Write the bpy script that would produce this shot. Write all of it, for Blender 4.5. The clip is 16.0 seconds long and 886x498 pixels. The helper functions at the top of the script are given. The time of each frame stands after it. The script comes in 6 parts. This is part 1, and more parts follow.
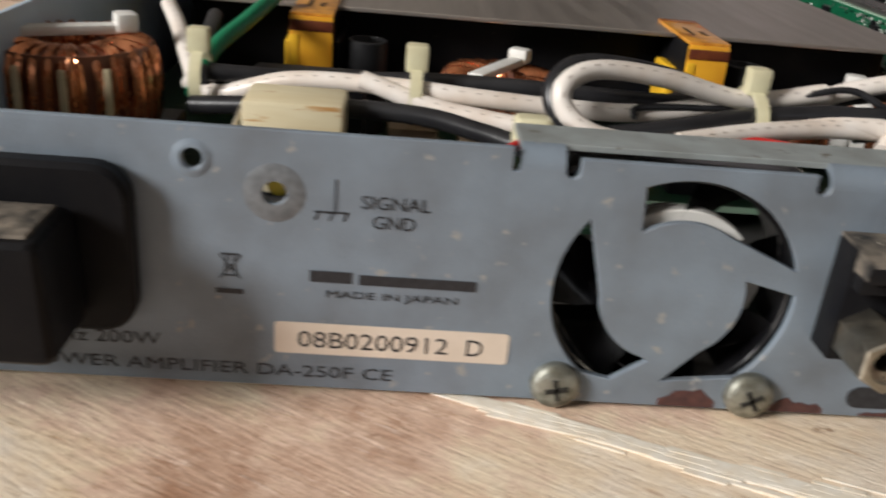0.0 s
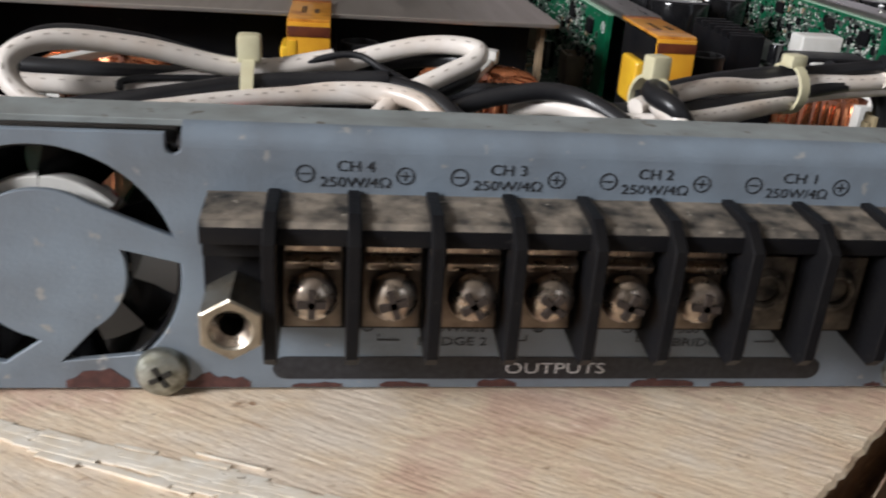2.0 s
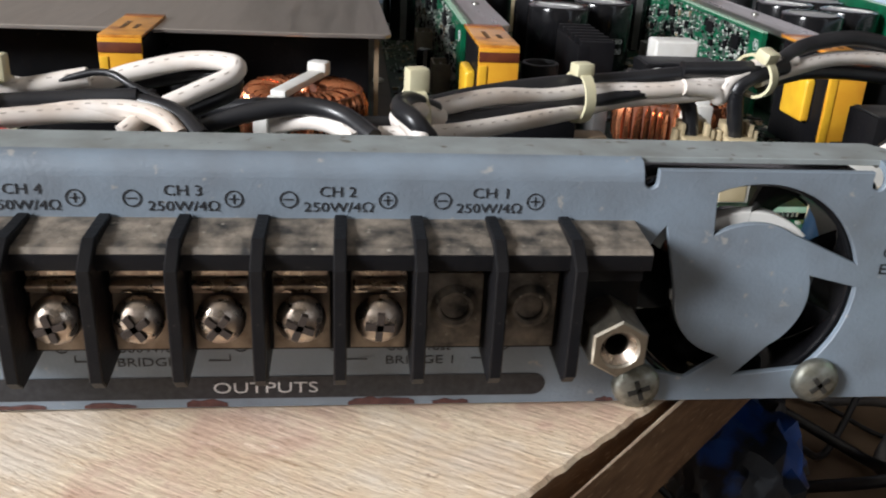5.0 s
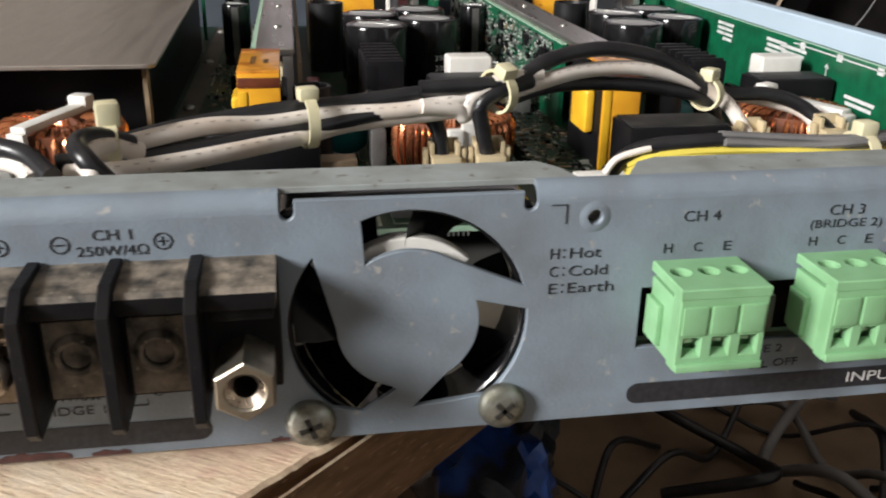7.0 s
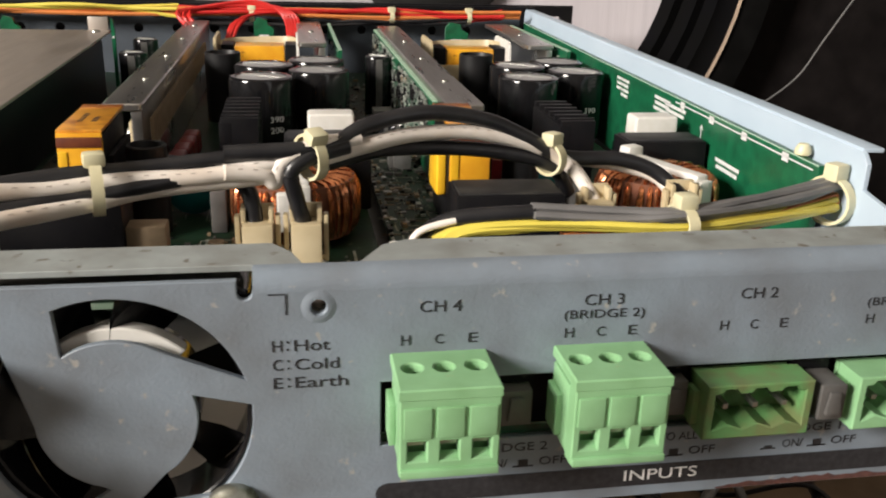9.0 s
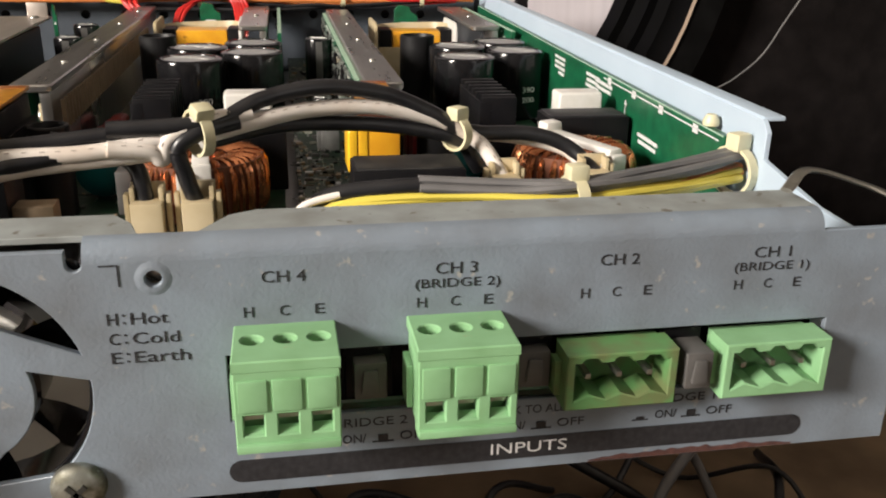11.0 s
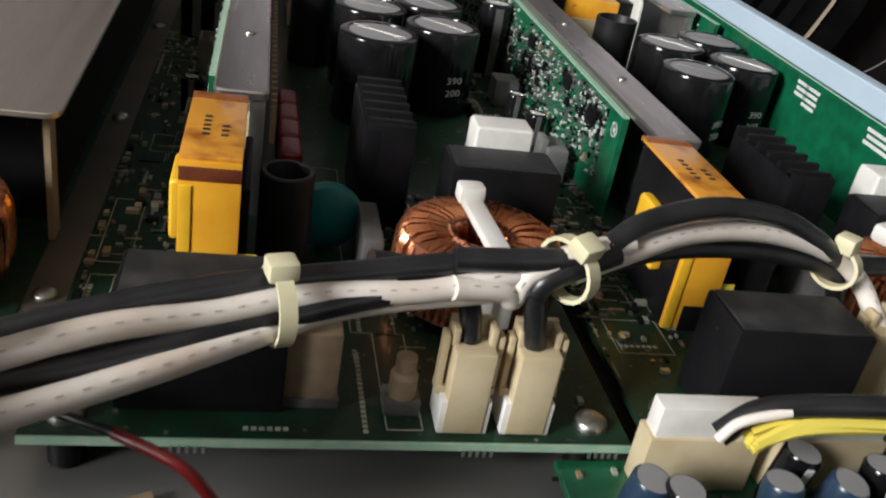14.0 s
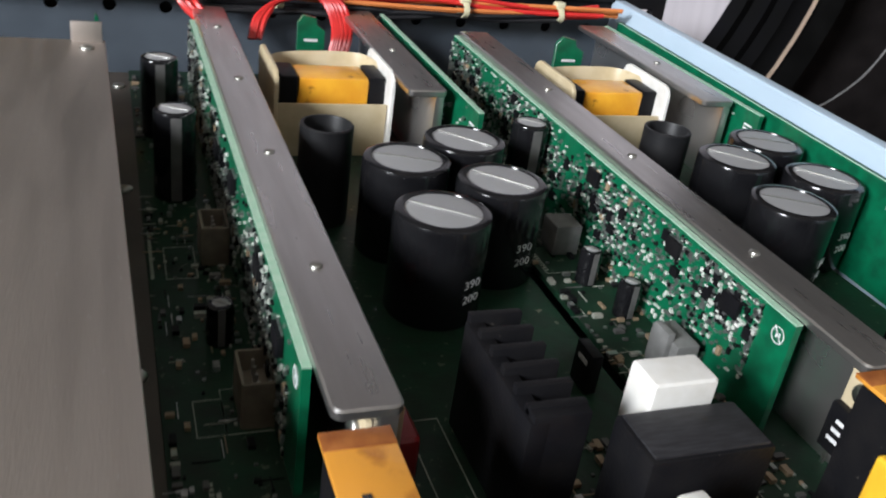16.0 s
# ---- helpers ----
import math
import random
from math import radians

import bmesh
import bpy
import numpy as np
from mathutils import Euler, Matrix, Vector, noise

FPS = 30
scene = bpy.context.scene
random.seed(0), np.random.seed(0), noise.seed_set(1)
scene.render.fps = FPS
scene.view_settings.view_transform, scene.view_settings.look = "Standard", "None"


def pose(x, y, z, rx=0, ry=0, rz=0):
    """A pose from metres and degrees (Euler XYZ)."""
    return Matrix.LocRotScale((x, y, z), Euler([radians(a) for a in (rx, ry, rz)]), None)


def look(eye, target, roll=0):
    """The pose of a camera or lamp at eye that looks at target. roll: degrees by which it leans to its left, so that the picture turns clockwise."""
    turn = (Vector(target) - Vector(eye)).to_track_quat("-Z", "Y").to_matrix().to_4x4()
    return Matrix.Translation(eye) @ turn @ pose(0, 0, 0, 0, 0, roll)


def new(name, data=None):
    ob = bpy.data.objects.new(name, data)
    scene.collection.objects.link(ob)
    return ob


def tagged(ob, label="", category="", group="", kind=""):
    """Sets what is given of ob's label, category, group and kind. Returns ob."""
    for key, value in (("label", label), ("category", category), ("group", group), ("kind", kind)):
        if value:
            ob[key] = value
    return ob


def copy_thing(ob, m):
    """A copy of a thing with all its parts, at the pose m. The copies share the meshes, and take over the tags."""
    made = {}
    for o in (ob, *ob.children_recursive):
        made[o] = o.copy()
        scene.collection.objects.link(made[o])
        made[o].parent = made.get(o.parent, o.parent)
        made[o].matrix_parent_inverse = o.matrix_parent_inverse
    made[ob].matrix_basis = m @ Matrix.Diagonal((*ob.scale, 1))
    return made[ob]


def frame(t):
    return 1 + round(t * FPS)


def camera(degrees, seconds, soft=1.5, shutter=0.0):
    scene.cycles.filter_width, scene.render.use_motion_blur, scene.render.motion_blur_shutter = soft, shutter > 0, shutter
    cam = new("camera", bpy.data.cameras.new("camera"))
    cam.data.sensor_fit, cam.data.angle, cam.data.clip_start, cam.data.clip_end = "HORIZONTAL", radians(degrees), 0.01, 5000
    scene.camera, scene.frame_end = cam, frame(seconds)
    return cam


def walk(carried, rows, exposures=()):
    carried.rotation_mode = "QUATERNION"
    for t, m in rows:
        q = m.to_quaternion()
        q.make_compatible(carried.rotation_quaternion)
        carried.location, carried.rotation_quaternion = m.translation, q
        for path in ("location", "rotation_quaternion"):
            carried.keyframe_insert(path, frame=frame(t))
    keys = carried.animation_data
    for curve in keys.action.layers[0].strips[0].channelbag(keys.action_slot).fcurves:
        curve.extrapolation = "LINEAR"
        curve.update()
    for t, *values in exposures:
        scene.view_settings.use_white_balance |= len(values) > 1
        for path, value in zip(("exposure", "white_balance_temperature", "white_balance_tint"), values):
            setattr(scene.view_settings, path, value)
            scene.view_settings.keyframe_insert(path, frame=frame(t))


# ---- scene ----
cam = camera(53.20, 16.0, soft=2.0, shutter=0.5)
PATH = [
    (0, (-0.02839, -0.12123, 0.08072), (-0.00983, 0.15107, -0.04382), 5.30),
    (0.5, (-0.00172, -0.12198, 0.08015), (0.02111, 0.14948, -0.04550), 4.38),
    (1, (0.02919, -0.12482, 0.07708), (0.06095, 0.14722, -0.04534), 4.84),
    (1.5, (0.04229, -0.12432, 0.07764), (0.07436, 0.14878, -0.04231), 3.86),
    (2, (0.05845, -0.12251, 0.07772), (0.09489, 0.15024, -0.04179), 4.03),
    (2.5, (0.07140, -0.12057, 0.07795), (0.10830, 0.15285, -0.03985), 4.73),
    (3, (0.08479, -0.12238, 0.07783), (0.12492, 0.15059, -0.03997), 4.50),
    (3.2, (0.08853, -0.12261, 0.07806), (0.12966, 0.15023, -0.03969), 4.14),
    (5.3, (0.11188, -0.12531, 0.08261), (0.14401, 0.14843, -0.03586), 2.81),
    (5.5, (0.11550, -0.12458, 0.08307), (0.14948, 0.14972, -0.03359), 3.04),
    (6, (0.12921, -0.12431, 0.08374), (0.16755, 0.14999, -0.03154), 2.52),
    (6.5, (0.14447, -0.12622, 0.08574), (0.18780, 0.14812, -0.02768), 1.50),
    (7, (0.15645, -0.12503, 0.08406), (0.20355, 0.14861, -0.02953), 0.96),
    (7.5, (0.16603, -0.12485, 0.08601), (0.21339, 0.15082, -0.02245), 0.76),
    (8, (0.17908, -0.12278, 0.08677), (0.22614, 0.15479, -0.01687), 0.90),
    (8.5, (0.19094, -0.12066, 0.08524), (0.23964, 0.15701, -0.01735), 1.30),
    (9, (0.19927, -0.11929, 0.08850), (0.24827, 0.15861, -0.01333), 1.67),
    (9.5, (0.20679, -0.11814, 0.08640), (0.25615, 0.15966, -0.01555), 1.48),
    (10, (0.21855, -0.11737, 0.08454), (0.26976, 0.15984, -0.01808), 1.21),
    (10.2, (0.22175, -0.11733, 0.08391), (0.27354, 0.15952, -0.01939), 1.19),
    (12.3, (0.21797, -0.12745, 0.09244), (0.26601, 0.14943, -0.01258), 0.60),
    (12.5, (0.19840, -0.12180, 0.10073), (0.24291, 0.15617, -0.00297), 1.80),
    (13, (0.15685, -0.09166, 0.11651), (0.20776, 0.18407, 0.00984), 6.27),
    (13.5, (0.15358, -0.04901, 0.11218), (0.21112, 0.21755, -0.01286), 8.61),
    (14, (0.15424, -0.03912, 0.10376), (0.21939, 0.21821, -0.03601), 10.48),
    (14.5, (0.13673, -0.00655, 0.11339), (0.21174, 0.24986, -0.02310), 9.99),
    (15, (0.11216, 0.03004, 0.10987), (0.20687, 0.27750, -0.03083), 10.61),
    (15.5, (0.11420, 0.03143, 0.11791), (0.21039, 0.28035, -0.01915), 10.43),
    (16, (0.11666, 0.04269, 0.12324), (0.21973, 0.28803, -0.01527), 8.49),
]
walk_exposures = [(0, -0.68, 6400, 10), (1, -0.60, 6100, 10), (2, -0.66, 6050, 11), (3, -0.62, 6000, 11), (5.5, -0.10, 6000, 10), (7, -0.02, 6400, 10), (8.5, -0.02, 6850, 11),
                  (10, 0.10, 7050, 12), (12.5, -0.04, 7050, 13), (13, -0.06, 6650, 11), (14, -0.28, 6250, 9), (15, -0.05, 5850, 9), (16, 0.04, 5900, 9)]
walk(cam, [(t, look(eye, target, roll)) for t, eye, target, roll in PATH], walk_exposures)

# ---- world and light ----
world = bpy.data.worlds.new("world")
scene.world = world
world.use_nodes = True
wn, wl = world.node_tree.nodes, world.node_tree.links
sky = wn.new("ShaderNodeTexSky")
sky.sky_type = "NISHITA"
sky.sun_disc = False
sky.sun_elevation, sky.sun_rotation = radians(32), radians(235)
wl.new(sky.outputs[0], wn["Background"].inputs[0])
wn["Background"].inputs[1].default_value = 0.1


def area_lamp(name, eye, target, w, h, power, colour):
    d = bpy.data.lights.new(name, "AREA")
    d.shape, d.size, d.size_y, d.energy, d.color = "RECTANGLE", w, h, power, colour
    ob = new(name, d)
    ob.matrix_world = look(eye, target)
    return ob


area_lamp("window_daylight", (-2.15, -1.15, 1.15), (0.1, 0.0, 0.0), 0.75, 0.75, 165, (1.0, 0.97, 0.93))
# weak fill added from the front right; the wall there has no opening
area_lamp("front_fill_light", (1.6, -2.35, 0.9), (0.1, 0.1, 0.0), 0.9, 1.6, 5, (0.95, 0.97, 1.0))


# ---- materials ----
def mat(name, colour, rough=0.5, metal=0.0, colour2=None, scale=60.0, detail=6.0, lo=0.35, hi=0.7, bump=0.0, bump_scale=400.0, spread=None, coat=0.0,
        rough2=None, stretch=(1, 1, 1), spot=None, spot_scale=200.0, spot_at=0.68, emit=None, spec=0.5):
    """A surface with variation at two scales: patches of colour2, spots of a third colour, and fine relief."""
    m = bpy.data.materials.new(name)
    m.use_nodes = True
    n, l = m.node_tree.nodes, m.node_tree.links
    b = n["Principled BSDF"]
    b.inputs["Roughness"].default_value, b.inputs["Metallic"].default_value = rough, metal
    b.inputs["Coat Weight"].default_value, b.inputs["Specular IOR Level"].default_value = coat, spec
    tc = n.new("ShaderNodeTexCoord")
    mp = n.new("ShaderNodeMapping")
    mp.inputs["Scale"].default_value = stretch
    l.new(tc.outputs["Object"], mp.inputs[0])

    def ramp(src, a, z):
        r = n.new("ShaderNodeMapRange")
        r.inputs[1].default_value, r.inputs[2].default_value = a, z
        l.new(src, r.inputs[0])
        return r.outputs[0]

    def noise_tex(s, d):
        t = n.new("ShaderNodeTexNoise")
        t.inputs["Scale"].default_value, t.inputs["Detail"].default_value = s, d
        l.new(mp.outputs[0], t.inputs["Vector"])
        return t.outputs[0]

    def blend(fac, a, c):
        x = n.new("ShaderNodeMix")
        x.data_type = "RGBA"
        l.new(fac, x.inputs[0])
        for value, sock in ((a, x.inputs[6]), (c, x.inputs[7])):
            if isinstance(value, tuple):
                sock.default_value = (*value, 1)
            else:
                l.new(value, sock)
        return x.outputs[2]

    colour2 = colour2 or tuple(min(1, c * 0.82) for c in colour)
    patch = ramp(noise_tex(scale, detail), lo, hi)
    out = blend(patch, colour, colour2)
    if spot:
        out = blend(ramp(noise_tex(spot_scale, 4.0), spot_at, spot_at + 0.06), out, spot)
    l.new(out, b.inputs["Base Color"])
    if rough2 is not None:
        r = n.new("ShaderNodeMapRange")
        r.inputs[3].default_value, r.inputs[4].default_value = rough, rough2
        l.new(patch, r.inputs[0])
        l.new(r.outputs[0], b.inputs["Roughness"])
    if bump:
        bp = n.new("ShaderNodeBump")
        bp.inputs["Strength"].default_value, bp.inputs["Distance"].default_value = bump, 0.0004
        l.new(noise_tex(bump_scale, 5.0), bp.inputs["Height"])
        l.new(bp.outputs[0], b.inputs["Normal"])
    if emit:
        b.inputs["Emission Color"].default_value, b.inputs["Emission Strength"].default_value = (*emit[0], 1), emit[1]
    return m


PANEL = mat("grey_blue_paint", (0.205, 0.25, 0.30), 0.40, 0.0, (0.140, 0.158, 0.180), 75, detail=12.0, lo=0.36, hi=0.74, bump=0.22, bump_scale=1500, spot=(0.30, 0.30, 0.29), spot_scale=360, spot_at=0.655, rough2=0.55)
RUST = mat("rusted_edge", (0.105, 0.042, 0.034), 0.85, 0, (0.05, 0.022, 0.02), 600, bump=0.6)
WALLP = mat("pale_blue_paint", (0.46, 0.56, 0.66), 0.45, 0, (0.42, 0.52, 0.62), 30, bump=0.1, bump_scale=900)
INK = mat("black_print", (0.012, 0.013, 0.016), 0.55, 0, (0.03, 0.03, 0.035), 900)
WHITE_INK = mat("white_print", (0.7, 0.7, 0.7), 0.6, 0, (0.55, 0.55, 0.55), 700)
BLACK = mat("black_plastic", (0.0065, 0.0065, 0.008), 0.42, 0, (0.011, 0.0105, 0.011), 120, bump=0.2, bump_scale=900, spec=0.13, spot=(0.05, 0.045, 0.04), spot_scale=900, spot_at=0.70)
DUSTY = mat("dusty_black_plastic", (0.02, 0.019, 0.018), 0.75, 0, (0.25, 0.21, 0.165), 260, lo=0.32, hi=0.66, bump=0.5, bump_scale=900, spot=(0.3, 0.27, 0.22), spot_scale=700, spot_at=0.66)
ALU = mat("milled_aluminium", (0.60, 0.585, 0.57), 0.24, 0.95, (0.47, 0.455, 0.44), 26, lo=0.3, hi=0.8, bump=0.06, bump_scale=500, stretch=(9, 0.8, 1), rough2=0.42, spot=(0.30, 0.28, 0.26), spot_scale=60, spot_at=0.70)
COVER = mat("brushed_cover_sheet", (0.56, 0.505, 0.46), 0.38, 0.9, (0.49, 0.44, 0.40), 22, bump=0.10, bump_scale=300, stretch=(9, 0.8, 1), rough2=0.5, spot=(0.75, 0.75, 0.75), spot_scale=420, spot_at=0.70)
STEEL = mat("zinc_steel", (0.55, 0.55, 0.52), 0.3, 1.0, (0.38, 0.37, 0.33), 400, bump=0.2, rough2=0.5)
TARNISH = mat("tarnished_nickel", (0.60, 0.52, 0.43), 0.18, 1.0, (0.36, 0.29, 0.24), 500, bump=0.25, rough2=0.5, spot=(0.2, 0.12, 0.08), spot_scale=900)
ZINC = mat("dull_dirty_zinc", (0.40, 0.41, 0.37), 0.40, 0.9, (0.17, 0.165, 0.13), 420, lo=0.38, hi=0.66, bump=0.4, rough2=0.65, spot=(0.5, 0.5, 0.47), spot_scale=800, spot_at=0.68)
BRASS = mat("dull_plated_brass", (0.50, 0.47, 0.40), 0.30, 1.0, (0.30, 0.26, 0.20), 300, bump=0.2, rough2=0.55)
PCB = mat("green_circuit_board", (0.010, 0.10, 0.045), 0.35, 0, (0.006, 0.06, 0.028), 220, coat=0.3, bump=0.1)
# board green darkened to carry the shade low inside the case
PCB_FLOOR = mat("shade_darkened_green_board", (0.006, 0.032, 0.015), 0.5, 0, (0.008, 0.018, 0.010), 160, coat=0.08, bump=0.2, spec=0.3, bump_scale=700, spot=(0.11, 0.12, 0.085), spot_scale=420, spot_at=0.66)
PCB_EDGE = mat("board_edge", (0.26, 0.42, 0.30), 0.6, 0, (0.34, 0.46, 0.36), 400)
TAN = mat("bare_baseplate", (0.12, 0.10, 0.085), 0.6, 0.4, (0.08, 0.07, 0.06), 50)
WOOD = None


def wood_material():
    """Pale plywood: long grain, flecks and brown stains."""
    m = bpy.data.materials.new("worn_plywood")
    m.use_nodes = True
    n, l = m.node_tree.nodes, m.node_tree.links
    b = n["Principled BSDF"]
    b.inputs["Roughness"].default_value = 0.42
    tc, mp = n.new("ShaderNodeTexCoord"), n.new("ShaderNodeMapping")
    turn = n.new("ShaderNodeMapping")
    turn.inputs["Rotation"].default_value = (0, 0, radians(31))
    mp.inputs["Scale"].default_value = (9, 70, 40)
    l.new(tc.outputs["Object"], turn.inputs[0])
    l.new(turn.outputs[0], mp.inputs[0])

    def tex(s, d, vec, rough=0.6):
        t = n.new("ShaderNodeTexNoise")
        t.inputs["Scale"].default_value, t.inputs["Detail"].default_value, t.inputs["Roughness"].default_value = s, d, rough
        l.new(vec, t.inputs["Vector"])
        return t.outputs[0]

    def ramp(src, stops):
        r = n.new("ShaderNodeValToRGB")
        e = r.color_ramp.elements
        while len(e) < len(stops):
            e.new(0.5)
        for k, (p, c) in zip(e, stops):
            k.position, k.color = p, (*c, 1)
        l.new(src, r.inputs[0])
        return r.outputs[0]

    def mul(a, c, how="MULTIPLY", f=1.0):
        x = n.new("ShaderNodeMix")
        x.data_type, x.blend_type = "RGBA", how
        x.inputs[0].default_value = f
        l.new(a, x.inputs[6]), l.new(c, x.inputs[7])
        return x.outputs[2]

    broad = ramp(tex(2.2, 5, mp.outputs[0]), [(0.30, (0.76, 0.61, 0.47)), (0.50, (0.82, 0.69, 0.55)), (0.70, (0.87, 0.76, 0.63))])
    strokes = ramp(tex(9, 3, mp.outputs[0], 0.7), [(0.28, (0.66, 0.55, 0.46)), (0.37, (1, 1, 1))])
    pores = ramp(tex(38, 2, mp.outputs[0], 0.7), [(0.30, (0.62, 0.54, 0.46)), (0.40, (1, 1, 1))])
    stain = ramp(tex(26, 7, tc.outputs["Object"], 0.7), [(0.34, (0.55, 0.38, 0.31)), (0.45, (0.88, 0.74, 0.70)), (0.54, (1.0, 0.95, 0.86)), (0.64, (1.0, 1.0, 1.0))])
    specks = ramp(tex(120, 5, tc.outputs["Object"], 0.75), [(0.27, (0.35, 0.22, 0.14)), (0.35, (1, 1, 1))])
    bare = ramp(tex(16, 3, mp.outputs[0], 0.75), [(0.61, (0, 0, 0)), (0.69, (0.26, 0.27, 0.26))])
    l.new(mul(mul(mul(mul(mul(broad, strokes), pores), stain), specks), bare, "ADD"), b.inputs["Base Color"])
    gloss = n.new("ShaderNodeMapRange")
    gloss.inputs[1].default_value, gloss.inputs[2].default_value, gloss.inputs[3].default_value, gloss.inputs[4].default_value = 0.4, 0.6, 0.24, 0.5
    l.new(tex(18, 5, tc.outputs["Object"]), gloss.inputs[0])
    l.new(gloss.outputs[0], b.inputs["Roughness"])
    bp = n.new("ShaderNodeBump")
    bp.inputs["Strength"].default_value, bp.inputs["Distance"].default_value = 0.5, 0.0006
    l.new(tex(14, 6, mp.outputs[0]), bp.inputs["Height"])
    l.new(bp.outputs[0], b.inputs["Normal"])
    return m


WOOD = wood_material()


# ---- builders ----
def thing(name, label, category, at=(0, 0, 0), group="", kind="", turn=0):
    ob = new(name)
    ob.empty_display_size = 0.01
    ob.matrix_world = pose(*at, 0, 0, turn)
    return tagged(ob, label, category, group, kind)


def mesh_of(name, bm, material, smooth=0.6):
    me = bpy.data.meshes.new(name)
    bm.normal_update()
    for f in bm.faces:
        f.smooth = True
    for e in bm.edges:
        e.smooth = not (len(e.link_faces) == 2 and e.calc_face_angle(0) > smooth)
    bm.to_mesh(me)
    bm.free()
    for m in material if isinstance(material, (list, tuple)) else [material]:
        me.materials.append(m)
    return me


def part(name, bm, material, parent=None, label="", at=None):
    """Links a bmesh as one mesh object under a thing or a part."""
    ob = new(name, mesh_of(name, bm, material))
    ob.parent = parent
    if at is not None:
        ob.matrix_basis = at
    return tagged(ob, label)


def solo(name, bm, material, label, category, at=(0, 0, 0), group="", kind="", turn=0):
    """A thing that is one mesh."""
    ob = new(name, mesh_of(name, bm, material))
    ob.matrix_world = pose(*at, 0, 0, turn)
    return tagged(ob, label, category, group, kind)


def box(w, d, h, at=(0, 0, 0), bev=0.0, seg=2, bm=None, taper=1.0, m=None):
    """A box that stands on at, centred in x and y, with bevelled edges."""
    own = bmesh.new()
    bmesh.ops.create_cube(own, size=1)
    for v in own.verts:
        k = taper if v.co.z > 0 else 1
        v.co = Vector((v.co.x * w * k, v.co.y * d * k, (v.co.z + 0.5) * h))
    if bev:
        bmesh.ops.bevel(own, geom=own.edges[:], offset=bev, segments=seg, affect="EDGES", profile=0.6)
    if m is not None:
        bmesh.ops.transform(own, matrix=m, verts=own.verts)
    bmesh.ops.translate(own, vec=Vector(at), verts=own.verts)
    return merge(bm, own)


def merge(bm, own):
    if bm is None:
        return own
    me = bpy.data.meshes.new("tmp")
    own.to_mesh(me)
    own.free()
    bm.from_mesh(me)
    bpy.data.meshes.remove(me)
    return bm


def lathe(profile, n=24, m=None, bm=None, close=True):
    """Turns a profile of (radius, z) round z."""
    own = bmesh.new()
    rings = []
    for r, z in profile:
        rings.append([own.verts.new((0, 0, z))] if r < 1e-6 else [own.verts.new((r * math.cos(2 * math.pi * k / n), r * math.sin(2 * math.pi * k / n), z)) for k in range(n)])
    for a, b in zip(rings, rings[1:]):
        for k in range(n):
            j = (k + 1) % n
            q = [a[k % len(a)], a[j % len(a)], b[j % len(b)], b[k % len(b)]]
            q = [v for i, v in enumerate(q) if v not in q[:i]]
            if len(q) > 2:
                own.faces.new(q)
    bmesh.ops.recalc_face_normals(own, faces=own.faces)
    if m is not None:
        bmesh.ops.transform(own, matrix=m, verts=own.verts)
    return merge(bm, own)


def spline(points, steps=8):
    pts = [Vector(p) for p in points]
    pts = [2 * pts[0] - pts[1]] + pts + [2 * pts[-1] - pts[-2]]
    out = []
    for a, b, c, d in zip(pts, pts[1:], pts[2:], pts[3:]):
        for k in range(steps):
            t = k / steps
            out.append(0.5 * (2 * b + (c - a) * t + (2 * a - 5 * b + 4 * c - d) * t * t + (3 * b - 3 * c + d - a) * t ** 3))
    return out + [pts[-2]]


def sweep(points, r, n=10, steps=8, bm=None, flat=1.0, ends=True):
    """A round cord along a smooth line through the points."""
    own = bmesh.new()
    line = spline(points, steps)
    up = Vector((0.01, 0.02, 1))
    rings = []
    for i, p in enumerate(line):
        d = (line[min(i + 1, len(line) - 1)] - line[max(i - 1, 0)]).normalized()
        side = d.cross(up)
        side = side.normalized() if side.length > 1e-4 else Vector((1, 0, 0))
        if i and side.dot(last) < 0:
            side = -side
        last = side
        top = side.cross(d)
        rings.append([own.verts.new(p + r * (math.cos(2 * math.pi * k / n) * side + flat * math.sin(2 * math.pi * k / n) * top)) for k in range(n)])
    for a, b in zip(rings, rings[1:]):
        for k in range(n):
            own.faces.new((a[k], a[(k + 1) % n], b[(k + 1) % n], b[k]))
    if ends:
        own.faces.new(rings[0][::-1]), own.faces.new(rings[-1])
    bmesh.ops.recalc_face_normals(own, faces=own.faces)
    return merge(bm, own)


def sheet_mesh(name, outline, holes, thick, bevel=0.0):
    """A flat sheet in x and y with holes through it, thick / 2 to each side of z = 0."""
    cu = bpy.data.curves.new(name, "CURVE")
    cu.dimensions, cu.fill_mode, cu.extrude, cu.bevel_depth, cu.bevel_resolution = "2D", "BOTH", thick / 2 - bevel, bevel, 0
    for loop in [outline] + holes:
        s = cu.splines.new("POLY")
        s.points.add(len(loop) - 1)
        for p, (x, y) in zip(s.points, loop):
            p.co = (x, y, 0, 1)
        s.use_cyclic_u = True
    ob = bpy.data.objects.new(name, cu)
    scene.collection.objects.link(ob)
    me = bpy.data.meshes.new_from_object(ob.evaluated_get(bpy.context.evaluated_depsgraph_get()))
    bpy.data.objects.remove(ob)
    bpy.data.curves.remove(cu)
    bm = bmesh.new()
    bm.from_mesh(me)
    bpy.data.meshes.remove(me)
    bmesh.ops.remove_doubles(bm, verts=bm.verts, dist=1e-6)
    return bm


def upright(bm):
    """Turns a sheet from the x-y plane into the x-z plane, its front to -y."""
    bmesh.ops.transform(bm, matrix=pose(0, 0, 0, 90), verts=bm.verts)
    return bm


